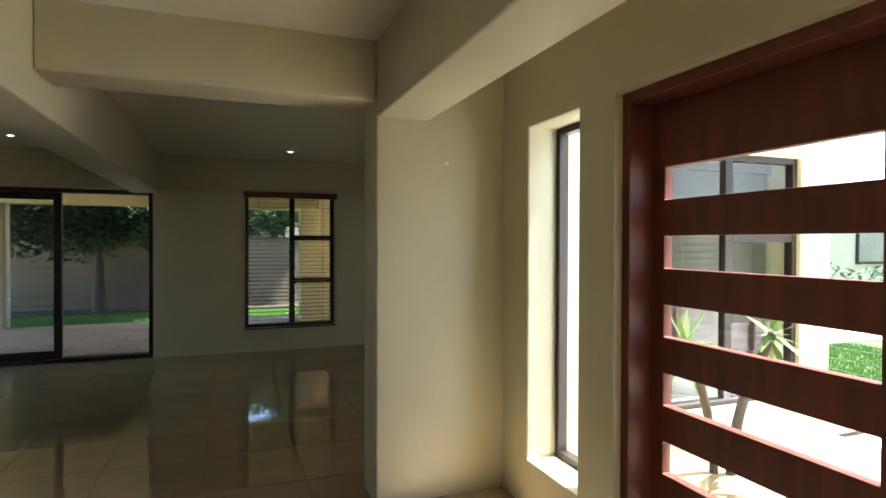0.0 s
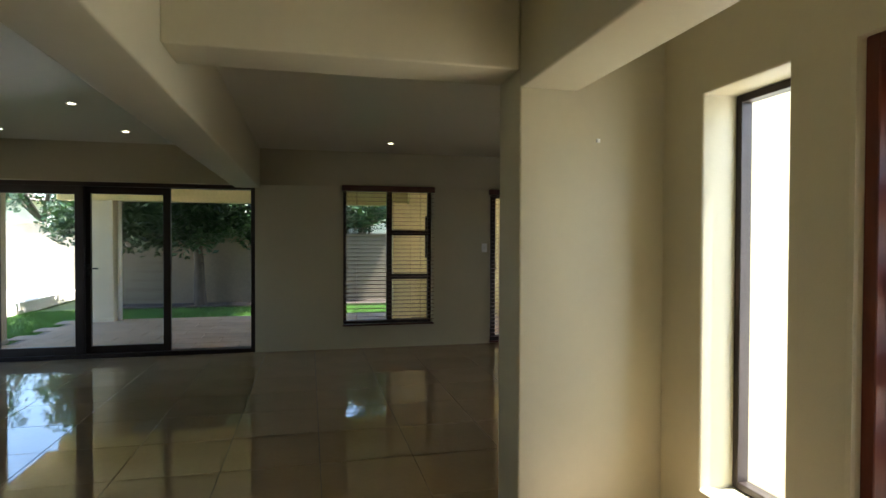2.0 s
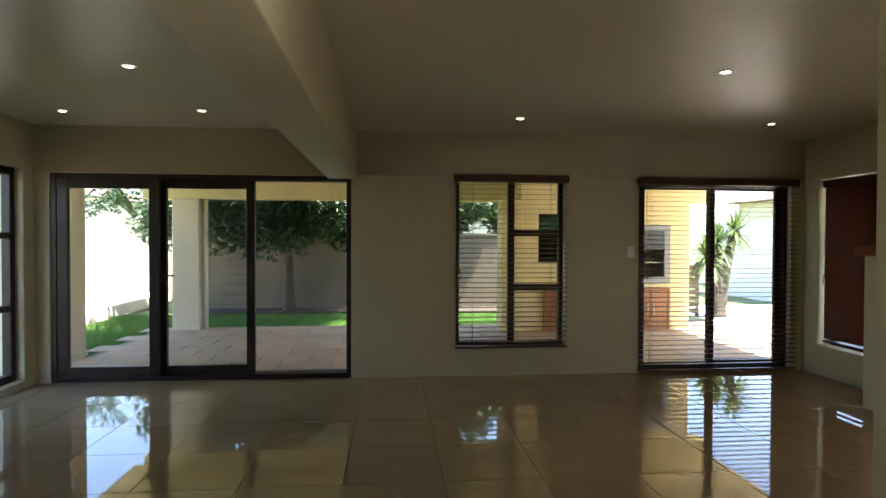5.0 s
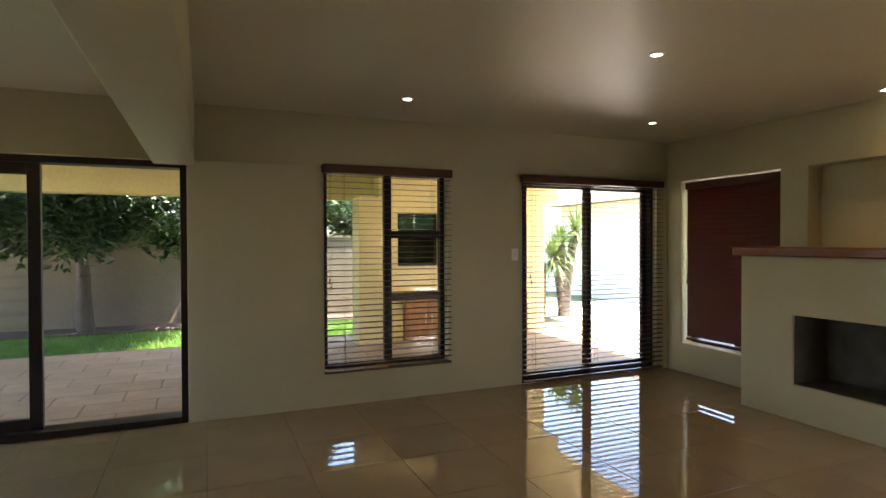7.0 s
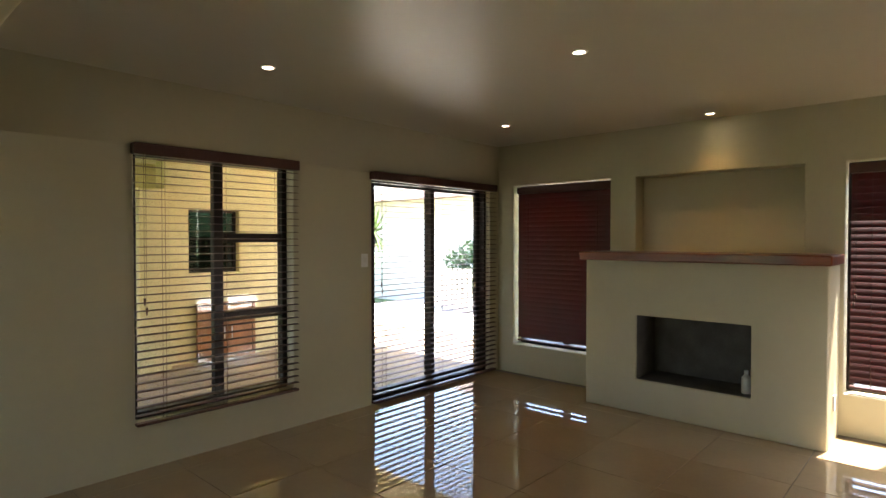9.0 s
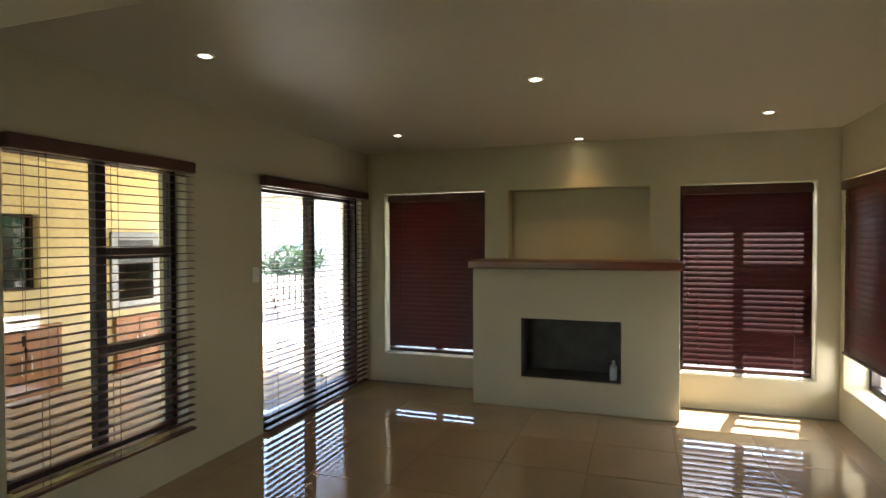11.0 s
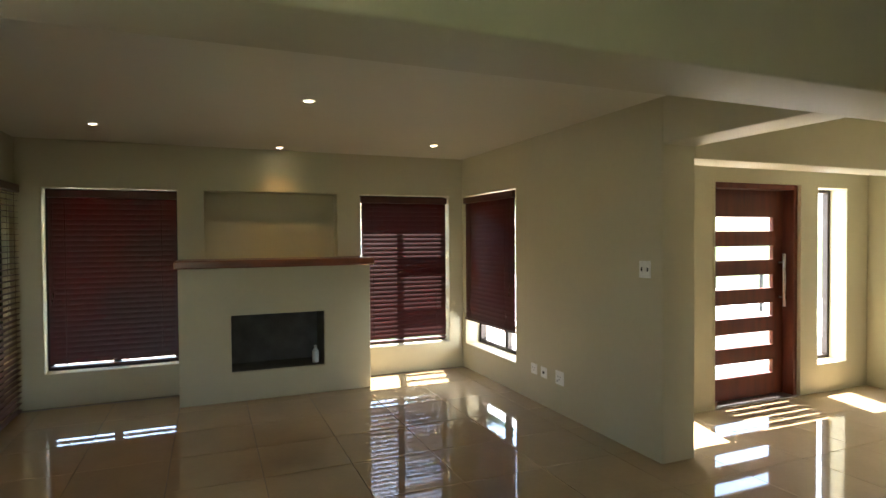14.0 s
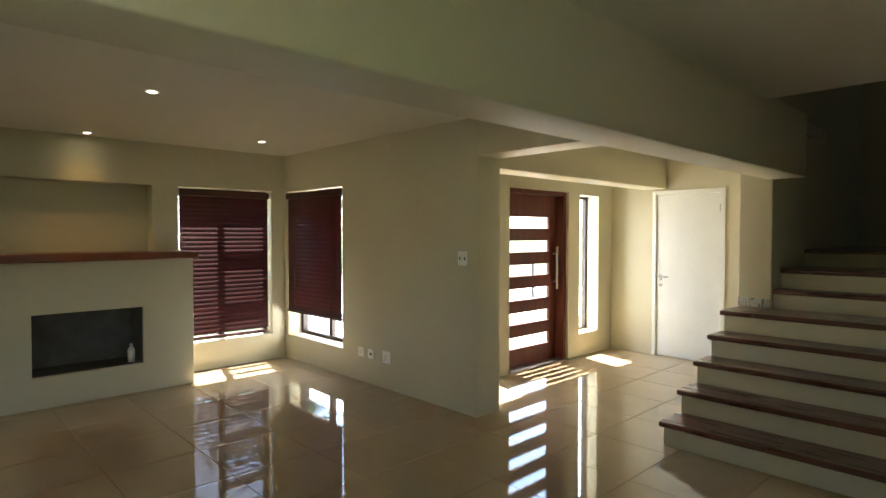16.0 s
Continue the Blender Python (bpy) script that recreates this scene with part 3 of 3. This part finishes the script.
LIGHTS = [(0.79, 7.12), (1.82, 5.56), (3.24, 7.10), (3.98, 5.52), (3.32, 4.03), (0.74, 4.11), (-2.10, 5.83), (-2.05, 7.10), (-3.28, 7.24), (-2.14, 4.45)]
first = downlight()
first.location = (*LIGHTS[0], CZ)
for x, y in LIGHTS[1:-1]:
    copy_thing(first, Matrix.Translation((x, y, CZ)))
downlight(False).location = (*LIGHTS[-1], CZ)
for x, y, e in [(*p, 1.1 if p == (3.98, 5.52) else 0.6) for p in LIGHTS[:5]]:
    lamp = new("downlight_beam", bpy.data.lights.new("downlight_beam", "SPOT"))
    lamp.data.energy, lamp.data.color, lamp.data.spot_size, lamp.data.spot_blend, lamp.data.shadow_soft_size = e, (1.0, 0.60, 0.20), radians(95), 0.9, 0.03
    lamp.matrix_world = look((x, y, CZ - 0.012), (x + 0.001, y, 0))


def wall_plate(name, m, w, h, detail, label):
    """A plate in the plane y=0 of its own, facing +y."""
    p = thing(name, (0, 0, 0), label, "switch" if "switch" in name else "socket")
    p.matrix_world = m
    part("plate", box(bmesh.new(), -w / 2, w / 2, 0, 0.011, -h / 2, h / 2, 0.003), PLASTIC, p)
    for x, z, a, b, dark in detail:
        part("rocker" if not dark else "slot", box(bmesh.new(), x - a, x + a, 0.0112, 0.0145 if not dark else 0.0122, z - b, z + b, 0.0006), BLACK if dark else TRIM, p)
    return p


S = Matrix.Rotation(math.pi, 4, "Z")
HOLES = [(-0.018, 0.012, 0.004, 0.005, True), (0.018, 0.012, 0.004, 0.005, True), (0, -0.014, 0.005, 0.005, True), (-0.026, -0.03, 0.006, 0.009, False)]
wall_plate("light_switch", Matrix.Translation((1.0, PY1, 1.362)), 0.115, 0.125, [(-0.03, 0, 0.008, 0.014, True), (0.0, 0, 0.008, 0.014, False), (0.03, 0, 0.008, 0.014, True)], "white three-lever light switch on the dividing wall")
wall_plate("light_switch", Matrix.Translation((2.20, NY, 1.32)) @ S, 0.075, 0.12, [(0, 0, 0.012, 0.02, False)], "white light switch beside the sliding door")
wall_plate("wall_socket", Matrix.Translation((2.52, PY1, 0.32)), 0.10, 0.10, HOLES[:3], "white wall socket low on the wall")
wall_plate("data_socket", Matrix.Translation((2.345, PY1, 0.32)), 0.10, 0.10, [(0, 0, 0.018, 0.012, True)], "white television socket low on the wall")
wall_plate("wall_socket", Matrix.Translation((2.085, PY1, 0.325)), 0.125, 0.125, HOLES + [(0.03, -0.03, 0.006, 0.009, True)], "white double wall socket low on the wall")
wall_plate("wall_socket", Matrix.Translation((EX - 0.25, F0, 0.30)) @ S, 0.07, 0.11, [(0, 0, 0.005, 0.006, True)], "white socket on the cheek of the fireplace")
wall_plate("wall_plug", Matrix.Translation((1.245, PY0, 1.92)) @ S, 0.02, 0.02, [], "tiny screw plug in the plastered pier")


# ---- patio and garden ----
ground = cube("ground", (-400, 400, -400, 400, -0.4, -0.18), GRASS, bevel=0)
structure(ground, "green lawn reaching away from the house", "ground")
cube("patio_slab", (-4.2, 5.6, NY + 0.25, 11.85, -0.17, -0.045), GROUT, bevel=0)
structure(bpy.data.objects["patio_slab"], "patio floor of pale stone paving", "patio")
cube("pavement_east", (5.605, 14.0, 6.3, 14.5, -0.17, -0.06), CONC, bevel=0)
structure(bpy.data.objects["pavement_east"], "pale sunlit paving beside the house", "pavement")
# unseen strip, made dark so less light bounces onto the side blind
cube("pavement_side", (4.455, 5.6, 3.05, 8.14, -0.17, -0.06), BRICKP, bevel=0)
structure(bpy.data.objects["pavement_side"], "unseen paved strip beside the house wall, browned to cut bounced light", "pavement")
cube("pavement_entrance", (1.86, 6.5, -9.0, 2.98, -0.17, -0.06), CONC, bevel=0)
structure(bpy.data.objects["pavement_entrance"], "pale paved entrance path", "pavement")
cube("driveway", (6.7, 20.0, -9.0, 1.9, -0.17, -0.08), CONC, bevel=0)
structure(bpy.data.objects["driveway"], "pale sunlit driveway beyond the railing", "pavement")
# added over the lawn out of view, against green light bouncing in
cube("pavement_west", (-20.0, -4.205, -9.0, 7.4, -0.17, -0.06), BRICKP, bevel=0)
structure(bpy.data.objects["pavement_west"], "unseen brown paving along the house, added to dim green bounced light", "pavement")
cube("pool_surround", (-14.0, -6.0, 10.8, 16.98, -0.17, 0.10), CONC, bevel=0.02)
structure(bpy.data.objects["pool_surround"], "raised pale paving round the pool", "pavement")
cube("planting_bed", (-4.8, 4.0, 14.3, 15.0, -0.19, -0.10), SOIL, bevel=0.02)
structure(bpy.data.objects["planting_bed"], "dark soil bed along the garden wall", "ground")

# patio roof: deck, fascia beams
cube("patio_roof", (-4.8, 5.4, NY + 0.25, 12.1, 2.46, 2.60), YELLOW, bevel=0)
structure(bpy.data.objects["patio_roof"], "yellow painted patio ceiling", "roof")
# eave added out of view to keep sun and sky off the side window
cube("roof_eave", (EX + 0.25, 7.4, 5.2, NY + 0.246, 2.46, 2.60), YELLOW, bevel=0)
structure(bpy.data.objects["roof_eave"], "unseen yellow eave added to shade the side window", "roof")
cube("patio_beam", (-4.4, 5.2, 11.5, 11.8, 2.10, 2.458), YELLOW, bevel=0.01)
structure(bpy.data.objects["patio_beam"], "yellow rendered patio beam", "beam")


def column(x0, x1, y0, y1, mat, label):
    c = thing("patio_column", ((x0 + x1) / 2, (y0 + y1) / 2, -0.05), label, "column", "patio columns")
    a, b = (x1 - x0) / 2, (y1 - y0) / 2
    part("shaft", box(bmesh.new(), -a, a, -b, b, 0, 2.15, 0.012), mat, c)
    part("foot", box(bmesh.new(), -a - 0.012, a + 0.012, -b - 0.012, b + 0.012, 0, 0.07, 0.006), mat, c)
    return c


column(-3.92, -3.50, 11.45, 11.84, CREAM, "square cream rendered patio column by the lawn")
column(-4.75, -4.27, 9.15, 9.55, CREAM, "broad cream rendered patio column near the glass door")
column(1.36, 1.70, 10.85, 11.25, YELLOW, "square yellow rendered patio column")
p = thing("downpipe", (-3.44, 11.62, -0.05), "white plastic downpipe on the patio column", "downpipe")
part("pipe", tube(bmesh.new(), (0, 0, 0), (0, 0, 2.2), 0.035, sides=12), PLASTIC, p)
for z in (0.5, 1.5):
    part("bracket", tube(bmesh.new(), (0, 0, z), (0, 0, z + 0.03), 0.041, sides=12), PLASTIC, p)

# barbecue wall
holed_wall("wall_barbecue", "y", 11.02, 11.25, 1.70, 4.58, -0.17, 2.458, [(2.0, 2.66, 1.08, 1.88), (3.56, 4.18, 0.80, 1.64)], YELLOW, "yellow rendered barbecue wall on the patio")
hw = thing("window_8", (2.33, 11.14, 1.08), "dark-framed glass hatch in the barbecue wall", "window", "", "structure")
inv = Matrix.Translation(-hw.location)
part("window_frame", bar_frame(bmesh.new(), "y", 11.10, 0.06, 2.0, 2.66, 1.08, 1.88, 0.03), ALU, hw).data.transform(inv)
hatch = pane("y", 11.13, 2.03, 2.63, 1.11, 1.85, hw)
hatch.data.transform(inv)
# dark green tint stands in for the tree reflected in the hatch
hatch.data.materials[0] = glass_material("tree_mirror_glass", (0.05, 0.08, 0.06))
br = thing("barbecue", (3.87, 11.02, 0.8), "built-in steel barbecue with grey surround and grill rack", "barbecue")
part("surround", bar_frame(bmesh.new(), "y", -0.03, 0.06, -0.36, 0.36, -0.06, 0.90, 0.10), HOOD, br, "grey steel surround")
bm = bmesh.new()
box(bm, -0.30, -0.28, 0.0, 0.5, 0, 0.84)
box(bm, 0.28, 0.30, 0.0, 0.5, 0, 0.84)
box(bm, -0.28, 0.28, 0.48, 0.5, 0, 0.84)
box(bm, -0.28, 0.28, 0.0, 0.48, 0, 0.02)
box(bm, -0.28, 0.28, 0.0, 0.48, 0.82, 0.84)
part("firebox", bm, SOOT, br, "sooty dark firebox")
bm = bmesh.new()
for k in range(14):
    tube(bm, (-0.26 + k * 0.04, 0.0, 0.28), (-0.26 + k * 0.04, 0.42, 0.28), 0.004, sides=5)
for y in (0.0, 0.42):
    tube(bm, (-0.28, y, 0.28), (0.28, y, 0.28), 0.006, sides=5)
part("grill", bm, STEEL, br)
bm = bmesh.new()
box(bm, -0.28, 0.28, -0.02, 0.0, 0.50, 0.80, 0.004)
part("hood", bm, BLACK, br, "dark hood flap")


def cupboard(x0, x1, z0, z1, doors, label):
    c = thing("patio_cupboard", ((x0 + x1) / 2, 10.99, z0), label, "cupboard")
    w = x1 - x0
    part("frame", bar_frame(bmesh.new(), "y", -0.03, 0.058, -w / 2, w / 2, 0, z1 - z0, 0.04), CEDAR, c)
    for k in range(doors):
        a = -w / 2 + 0.042 + k * (w - 0.084) / doors
        d = part("door", box(bmesh.new(), a + 0.003, a + (w - 0.084) / doors - 0.003, -0.025, 0.0, 0.043, z1 - z0 - 0.043, 0.005), CEDAR, c)
        hx = a + (0.05 if k else (w - 0.084) / doors - 0.05)
        part("handle", tube(bmesh.new(), (hx, -0.045, 0.25), (hx, -0.045, 0.45), 0.007), STEEL, d)


cupboard(2.08, 2.86, -0.045, 0.70, 2, "reddish wooden cupboard doors under the patio hatch")
cupboard(3.55, 4.22, -0.045, 0.66, 2, "orange-brown wooden cupboard doors under the barbecue")


def garden_wall(name, dims, label, mat):
    w = thing(name, ((dims[0] + dims[1]) / 2, (dims[2] + dims[3]) / 2, -0.18), label, "garden wall", "", "structure")
    inv = Matrix.Translation(-w.location)
    part("wall", box(bmesh.new(), *dims, 0.01), mat, w).data.transform(inv)
    part("coping", box(bmesh.new(), dims[0] - 0.03, dims[1] + 0.03, dims[2] - 0.03, dims[3] + 0.03, dims[5], dims[5] + 0.05, 0.01), mat, w).data.transform(inv)


# this stretch has its shade in the colour; the pool stretch is paler
garden_wall("garden_wall_back", (-4.9, 6.4, 15.0, 15.22, -0.25, 1.53), "rendered garden wall with coping, shade put into its dark tone", SHADEWALL)
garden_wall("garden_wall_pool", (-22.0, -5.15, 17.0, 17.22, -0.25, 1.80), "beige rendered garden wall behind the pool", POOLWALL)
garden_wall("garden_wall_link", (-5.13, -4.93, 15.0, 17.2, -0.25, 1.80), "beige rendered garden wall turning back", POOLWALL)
garden_wall("garden_wall_east", (9.6, 9.82, 9.4, 19.0, -0.25, 1.95), "white painted boundary wall beside the paving", TRIM)


# ---- planting ----
def leaf_cloud(bm, centre, radius, count, size, rng, flat=0.75, shell=0.55):
    for _ in range(count):
        d = Vector((rng.gauss(0, 1), rng.gauss(0, 1), rng.gauss(0, 1))).normalized()
        r = radius * (shell + (1 - shell) * rng.random())
        p = Vector(centre) + Vector((d.x * r, d.y * r, d.z * r * flat))
        q = Euler((rng.uniform(-0.9, 0.9), rng.uniform(-0.9, 0.9), rng.uniform(0, 6.28))).to_matrix()
        s = size * rng.uniform(0.6, 1.3)
        pts = [(0, -s, 0), (s * 0.38, 0, s * 0.1), (0, s, -s * 0.15), (-s * 0.38, 0, s * 0.1)]
        f = bm.faces.new([bm.verts.new(p + q @ Vector(c)) for c in pts])
        f.smooth = False


def tree(at, height, spread, crown_z, seed, label, clumps=26, leaves=150, size=0.075, limbs=7):
    rng = random.Random(seed)
    t = thing("tree", at, label, "tree")
    bm = bmesh.new()
    p, r = Vector((0, 0, -0.02)), 0.14 * height / 3
    for k in range(5):
        q = p + Vector((rng.uniform(-0.04, 0.04), rng.uniform(-0.04, 0.04), crown_z / 5))
        tube(bm, p, q, r, r * 0.9, caps=False)
        p, r = q, r * 0.9
    top = p.copy()
    cl = []
    for k in range(limbs):
        a = 6.28 * k / limbs + rng.uniform(-0.3, 0.3)
        m = top + Vector((math.cos(a) * spread * 0.4, math.sin(a) * spread * 0.4, (height - crown_z) * rng.uniform(0.2, 0.5)))
        e = top + Vector((math.cos(a) * spread * 0.8, math.sin(a) * spread * 0.8, (height - crown_z) * rng.uniform(0.1, 0.8)))
        tube(bm, top, m, r * 0.6, r * 0.4, 7, False)
        tube(bm, m, e, r * 0.4, r * 0.12, 6, False)
        cl += [m, e]
    part("trunk", bm, BARK, t)
    bm = bmesh.new()
    while len(cl) < clumps:
        a, u = rng.uniform(0, 6.28), math.sqrt(rng.random())
        cl.append(top + Vector((math.cos(a) * u * spread, math.sin(a) * u * spread, (height - crown_z) * rng.uniform(0.0, 1.0) * (1.05 - 0.6 * u * u))))
    for c in cl:
        leaf_cloud(bm, c, spread * rng.uniform(0.2, 0.34), leaves, size, rng, 0.7, 0.3)
    part("crown", bm, LEAF, t)
    return t


tree((-2.6, 14.5, -0.11), 3.2, 2.5, 1.68, 3, "round leafy green tree standing before the garden wall", 85, 520, 0.085, 10)
tree((1.3, 16.3, -0.18), 3.6, 1.9, 1.9, 21, "leafy green tree leaning over the garden wall", 50, 300, 0.09, 8)
tree((-9.0, 22.5, -0.18), 5.2, 2.6, 2.2, 8, "leafy tree behind the pool wall", 26, 120, 0.11)
tree((13.5, -1.0, -0.18), 5.5, 3.0, 2.0, 14, "large leafy street tree beyond the entrance", 30, 140, 0.12)


def yucca(at, stems, seed, label, leaf_len=0.6, leaves=90):
    rng = random.Random(seed)
    t = thing("yucca", at, label, "yucca")
    for dx, dy, h, r in stems:
        bm = bmesh.new()
        p = Vector((dx * 0.2, dy * 0.2, -0.02))
        for k in range(6):
            f = (k + 1) / 6
            q = Vector((dx * (0.2 + 0.8 * f * f), dy * (0.2 + 0.8 * f * f), h * f))
            tube(bm, p, q, r * (1 + 0.08 * rng.random()), r * 0.92, 9, False)
            p = q
        stem = part("trunk", bm, BARK, t)
        bm = bmesh.new()
        for k in range(leaves):
            a, el = rng.uniform(0, 6.28), rng.uniform(-0.9, 1.4)
            d = Vector((math.cos(a) * math.cos(el), math.sin(a) * math.cos(el), math.sin(el)))
            s = d.cross(Vector((0, 0, 1))).normalized() * 0.018
            L = leaf_len * rng.uniform(0.7, 1.15)
            base, mid, tip = p + d * 0.04, p + d * L * 0.55 + Vector((0, 0, -0.02)), p + d * L + Vector((0, 0, -0.22 * L * math.cos(el)))
            v = [bm.verts.new(c) for c in (base - s, base + s, mid + s, mid - s, tip)]
            bm.faces.new((v[0], v[1], v[2], v[3]))
            bm.faces.new((v[3], v[2], v[4]))
        part("crown", bm, YUCCA, t)
    return t


yucca((6.0, 12.5, -0.06), [(0.0, 0.1, 1.45, 0.10), (0.45, 0.2, 1.7, 0.09), (-0.3, -0.1, 1.2, 0.08)], 5, "tall spiky yucca with bare trunks by the paving", 0.65, 120)
yucca((-5.6, 8.6, -0.18), [(0.1, 0.0, 1.75, 0.11), (0.5, 0.3, 2.1, 0.10), (-0.3, 0.4, 1.6, 0.09)], 6, "large yucca outside the tall window", 0.8, 130)
yucca((3.05, 2.72, -0.06), [(0.05, -0.32, 0.98, 0.032), (-0.35, -0.05, 0.9, 0.028)], 7, "young yucca with a curved trunk beside the entrance", 0.26, 26)
yucca((9.0, -4.2, -0.18), [(0.0, 0.0, 0.5, 0.08), (0.7, 0.2, 0.6, 0.08)], 11, "low spiky shrub beyond the railing", 0.6, 120)
hd = thing("hedge", (12.0, 3.5, -0.18), "dense green hedge along the street", "hedge")
bm = bmesh.new()
rng = random.Random(4)
for k in range(30):
    leaf_cloud(bm, (rng.uniform(-0.5, 0.5), -9 + k * 0.6, rng.uniform(0.3, 1.1)), 0.6, 130, 0.09, rng, 0.9, 0.4)
part("foliage", bm, LEAF, hd)
hd = thing("shrub", (8.9, 12.1, -0.18), "rounded green shrub before the white wall", "shrub")
bm = bmesh.new()
for k in range(16):
    leaf_cloud(bm, (rng.uniform(-0.35, 0.35), rng.uniform(-0.5, 0.5), rng.uniform(0.35, 1.5)), 0.36, 130, 0.07, rng, 0.9, 0.4)
part("foliage", bm, LEAF, hd)

# railing with wires before the entrance
rail = thing("garden_railing", (6.6, 0.0, -0.18), "dark steel railing with horizontal wires by the entrance lawn", "railing")
for k in range(9):
    part("post", box(bmesh.new(), -0.03, 0.03, -5.03 + k * 1.4, -4.97 + k * 1.4, 0, 1.15, 0.004), FENCE, rail)
part("handrail", box(bmesh.new(), -0.03, 0.03, -5.1, 6.3, 1.15, 1.19, 0.004), FENCE, rail)
for k in range(7):
    part("wire", tube(bmesh.new(), (0, -5, 0.2 + k * 0.13), (0, 6.2, 0.2 + k * 0.13), 0.004, sides=5), STEEL, rail)

# picket fence far off beside the side paving
pf = thing("picket_fence", (8.2, 10.6, -0.18), "weathered wooden fence across the paving", "fence")
for k in range(16):
    part("picket", box(bmesh.new(), -0.02, 0.02, k * 0.14, k * 0.14 + 0.08, 0, 1.05, 0.004), CONC, pf)
for z in (0.3, 0.85):
    part("rail", box(bmesh.new(), 0.021, 0.06, 0, 2.2, z, z + 0.07, 0.004), CONC, pf)
sc = thing("garden_screen", (5.3, 12.6, -0.06), "grey slatted screen beside the yucca", "screen")
for k in range(8):
    # slats reuse the shade-darkened wall render
    part("slat", box(bmesh.new(), -0.35, 0.35, -0.012, 0.012, 0.08 + k * 0.12, 0.18 + k * 0.12, 0.003), SHADEWALL, sc)
for x in (-0.33, 0.33):
    part("post", box(bmesh.new(), x - 0.03, x + 0.03, 0.013, 0.06, 0, 1.08, 0.003), FENCE, sc)


def house(at, w, d, h, label, roof=1.3):
    t = thing("house", at, label, "house")
    part("wall", box(bmesh.new(), -w / 2, w / 2, -d / 2, d / 2, 0, h), CREAM, t)
    bm = bmesh.new()
    a = [bm.verts.new(c) for c in ((-w / 2 - 0.5, -d / 2 - 0.5, h), (w / 2 + 0.5, -d / 2 - 0.5, h), (w / 2 + 0.5, d / 2 + 0.5, h), (-w / 2 - 0.5, d / 2 + 0.5, h), (-w / 4, 0, h + roof), (w / 4, 0, h + roof))]
    for f in ((0, 1, 5, 4), (1, 2, 5), (2, 3, 4, 5), (3, 0, 4), (3, 2, 1, 0)):
        bm.faces.new([a[i] for i in f])
    part("roof", bm, ROOFTILE, t, "brown tiled roof")
    for x in (-w / 4, w / 4):
        wi = part("window", box(bmesh.new(), x - 0.7, x + 0.7, -d / 2 - 0.06, -d / 2 - 0.001, 1.0, 2.2), ALU, t)
        part("pane", box(bmesh.new(), x - 0.62, x + 0.62, -d / 2 - 0.07, -d / 2 - 0.061, 1.08, 2.12), STEEL, wi)
    return t


house((-1.5, 24.0, -0.18), 11, 7, 3.0, "neighbouring cream house with a brown tiled roof")
house((-19.0, 30.0, -0.18), 12, 8, 3.4, "neighbouring cream house beyond the pool")
house((17.0, 17.0, -0.18), 9, 10, 3.0, "neighbouring cream house beyond the white wall")
house((26.0, 2.0, -0.18), 9, 12, 3.2, "cream house across the street")


# ---- grass, paving and floor pieces ----
def grass_patch(name, x0, x1, y0, y1, count, z, seed):
    rng = np.random.RandomState(seed)
    x, y = rng.uniform(x0, x1, count), rng.uniform(y0, y1, count)
    h, a = rng.uniform(0.035, 0.075, count), rng.uniform(0, 6.28, count)
    lean = rng.uniform(-0.03, 0.03, (count, 2))
    vs = np.zeros((count, 3, 3))
    vs[:, 0] = np.stack([x - 0.006 * np.cos(a), y - 0.006 * np.sin(a), np.full(count, z)], 1)
    vs[:, 1] = np.stack([x + 0.006 * np.cos(a), y + 0.006 * np.sin(a), np.full(count, z)], 1)
    vs[:, 2] = np.stack([x + lean[:, 0], y + lean[:, 1], z + h], 1)
    me = bpy.data.meshes.new(name)
    me.from_pydata(vs.reshape(-1, 3).tolist(), [], np.arange(count * 3).reshape(-1, 3).tolist())
    me.materials.append(BLADE)
    return tagged(new(name, me), "short bright green lawn grass", "grass", "", "stuff")


grass_patch("lawn", -6.2, 5.0, 11.9, 14.35, 60000, -0.18, 1)
grass_patch("lawn", -6.2, -4.25, 7.5, 11.9, 24000, -0.18, 2)
grass_patch("lawn", 6.7, 9.6, 2.0, 6.25, 22000, -0.18, 3)

TW = 0.60
tile_me = mesh_of("tile", box(bmesh.new(), -TW / 2 + 0.002, TW / 2 - 0.002, -TW / 2 + 0.002, TW / 2 - 0.002, -0.009, 0, 0.0012), TILE)
floor = bpy.data.objects["floor"]
ix0, ix1 = math.floor((WX - 0.1 - 0.10) / TW), math.ceil((EX - 0.10) / TW)
iy0, iy1 = math.floor((SY - 0.1) / TW), math.ceil((NY - 0.05) / TW)
for i in range(ix0, ix1):
    for j in range(iy0, iy1):
        x, y = 0.52 - TW + (i + 0.5) * TW, -0.10 + (j + 0.5) * TW
        t = new("tile", tile_me)
        t.parent = floor
        t.location = (x, y, 0)

slab = bpy.data.objects["patio_slab"]
stone = mesh_of("paving_stone", box(bmesh.new(), -0.296, 0.296, -0.196, 0.196, -0.012, 0.0, 0.004), PAVE)
for j in range(9):
    for i in range(17):
        s = new("paving_stone", stone)
        s.parent = slab
        s.location = (-4.0 + i * 0.6 + (0.3 if j % 2 else 0) - 0.1, NY + 0.25 + 0.2 + j * 0.4, -0.034)
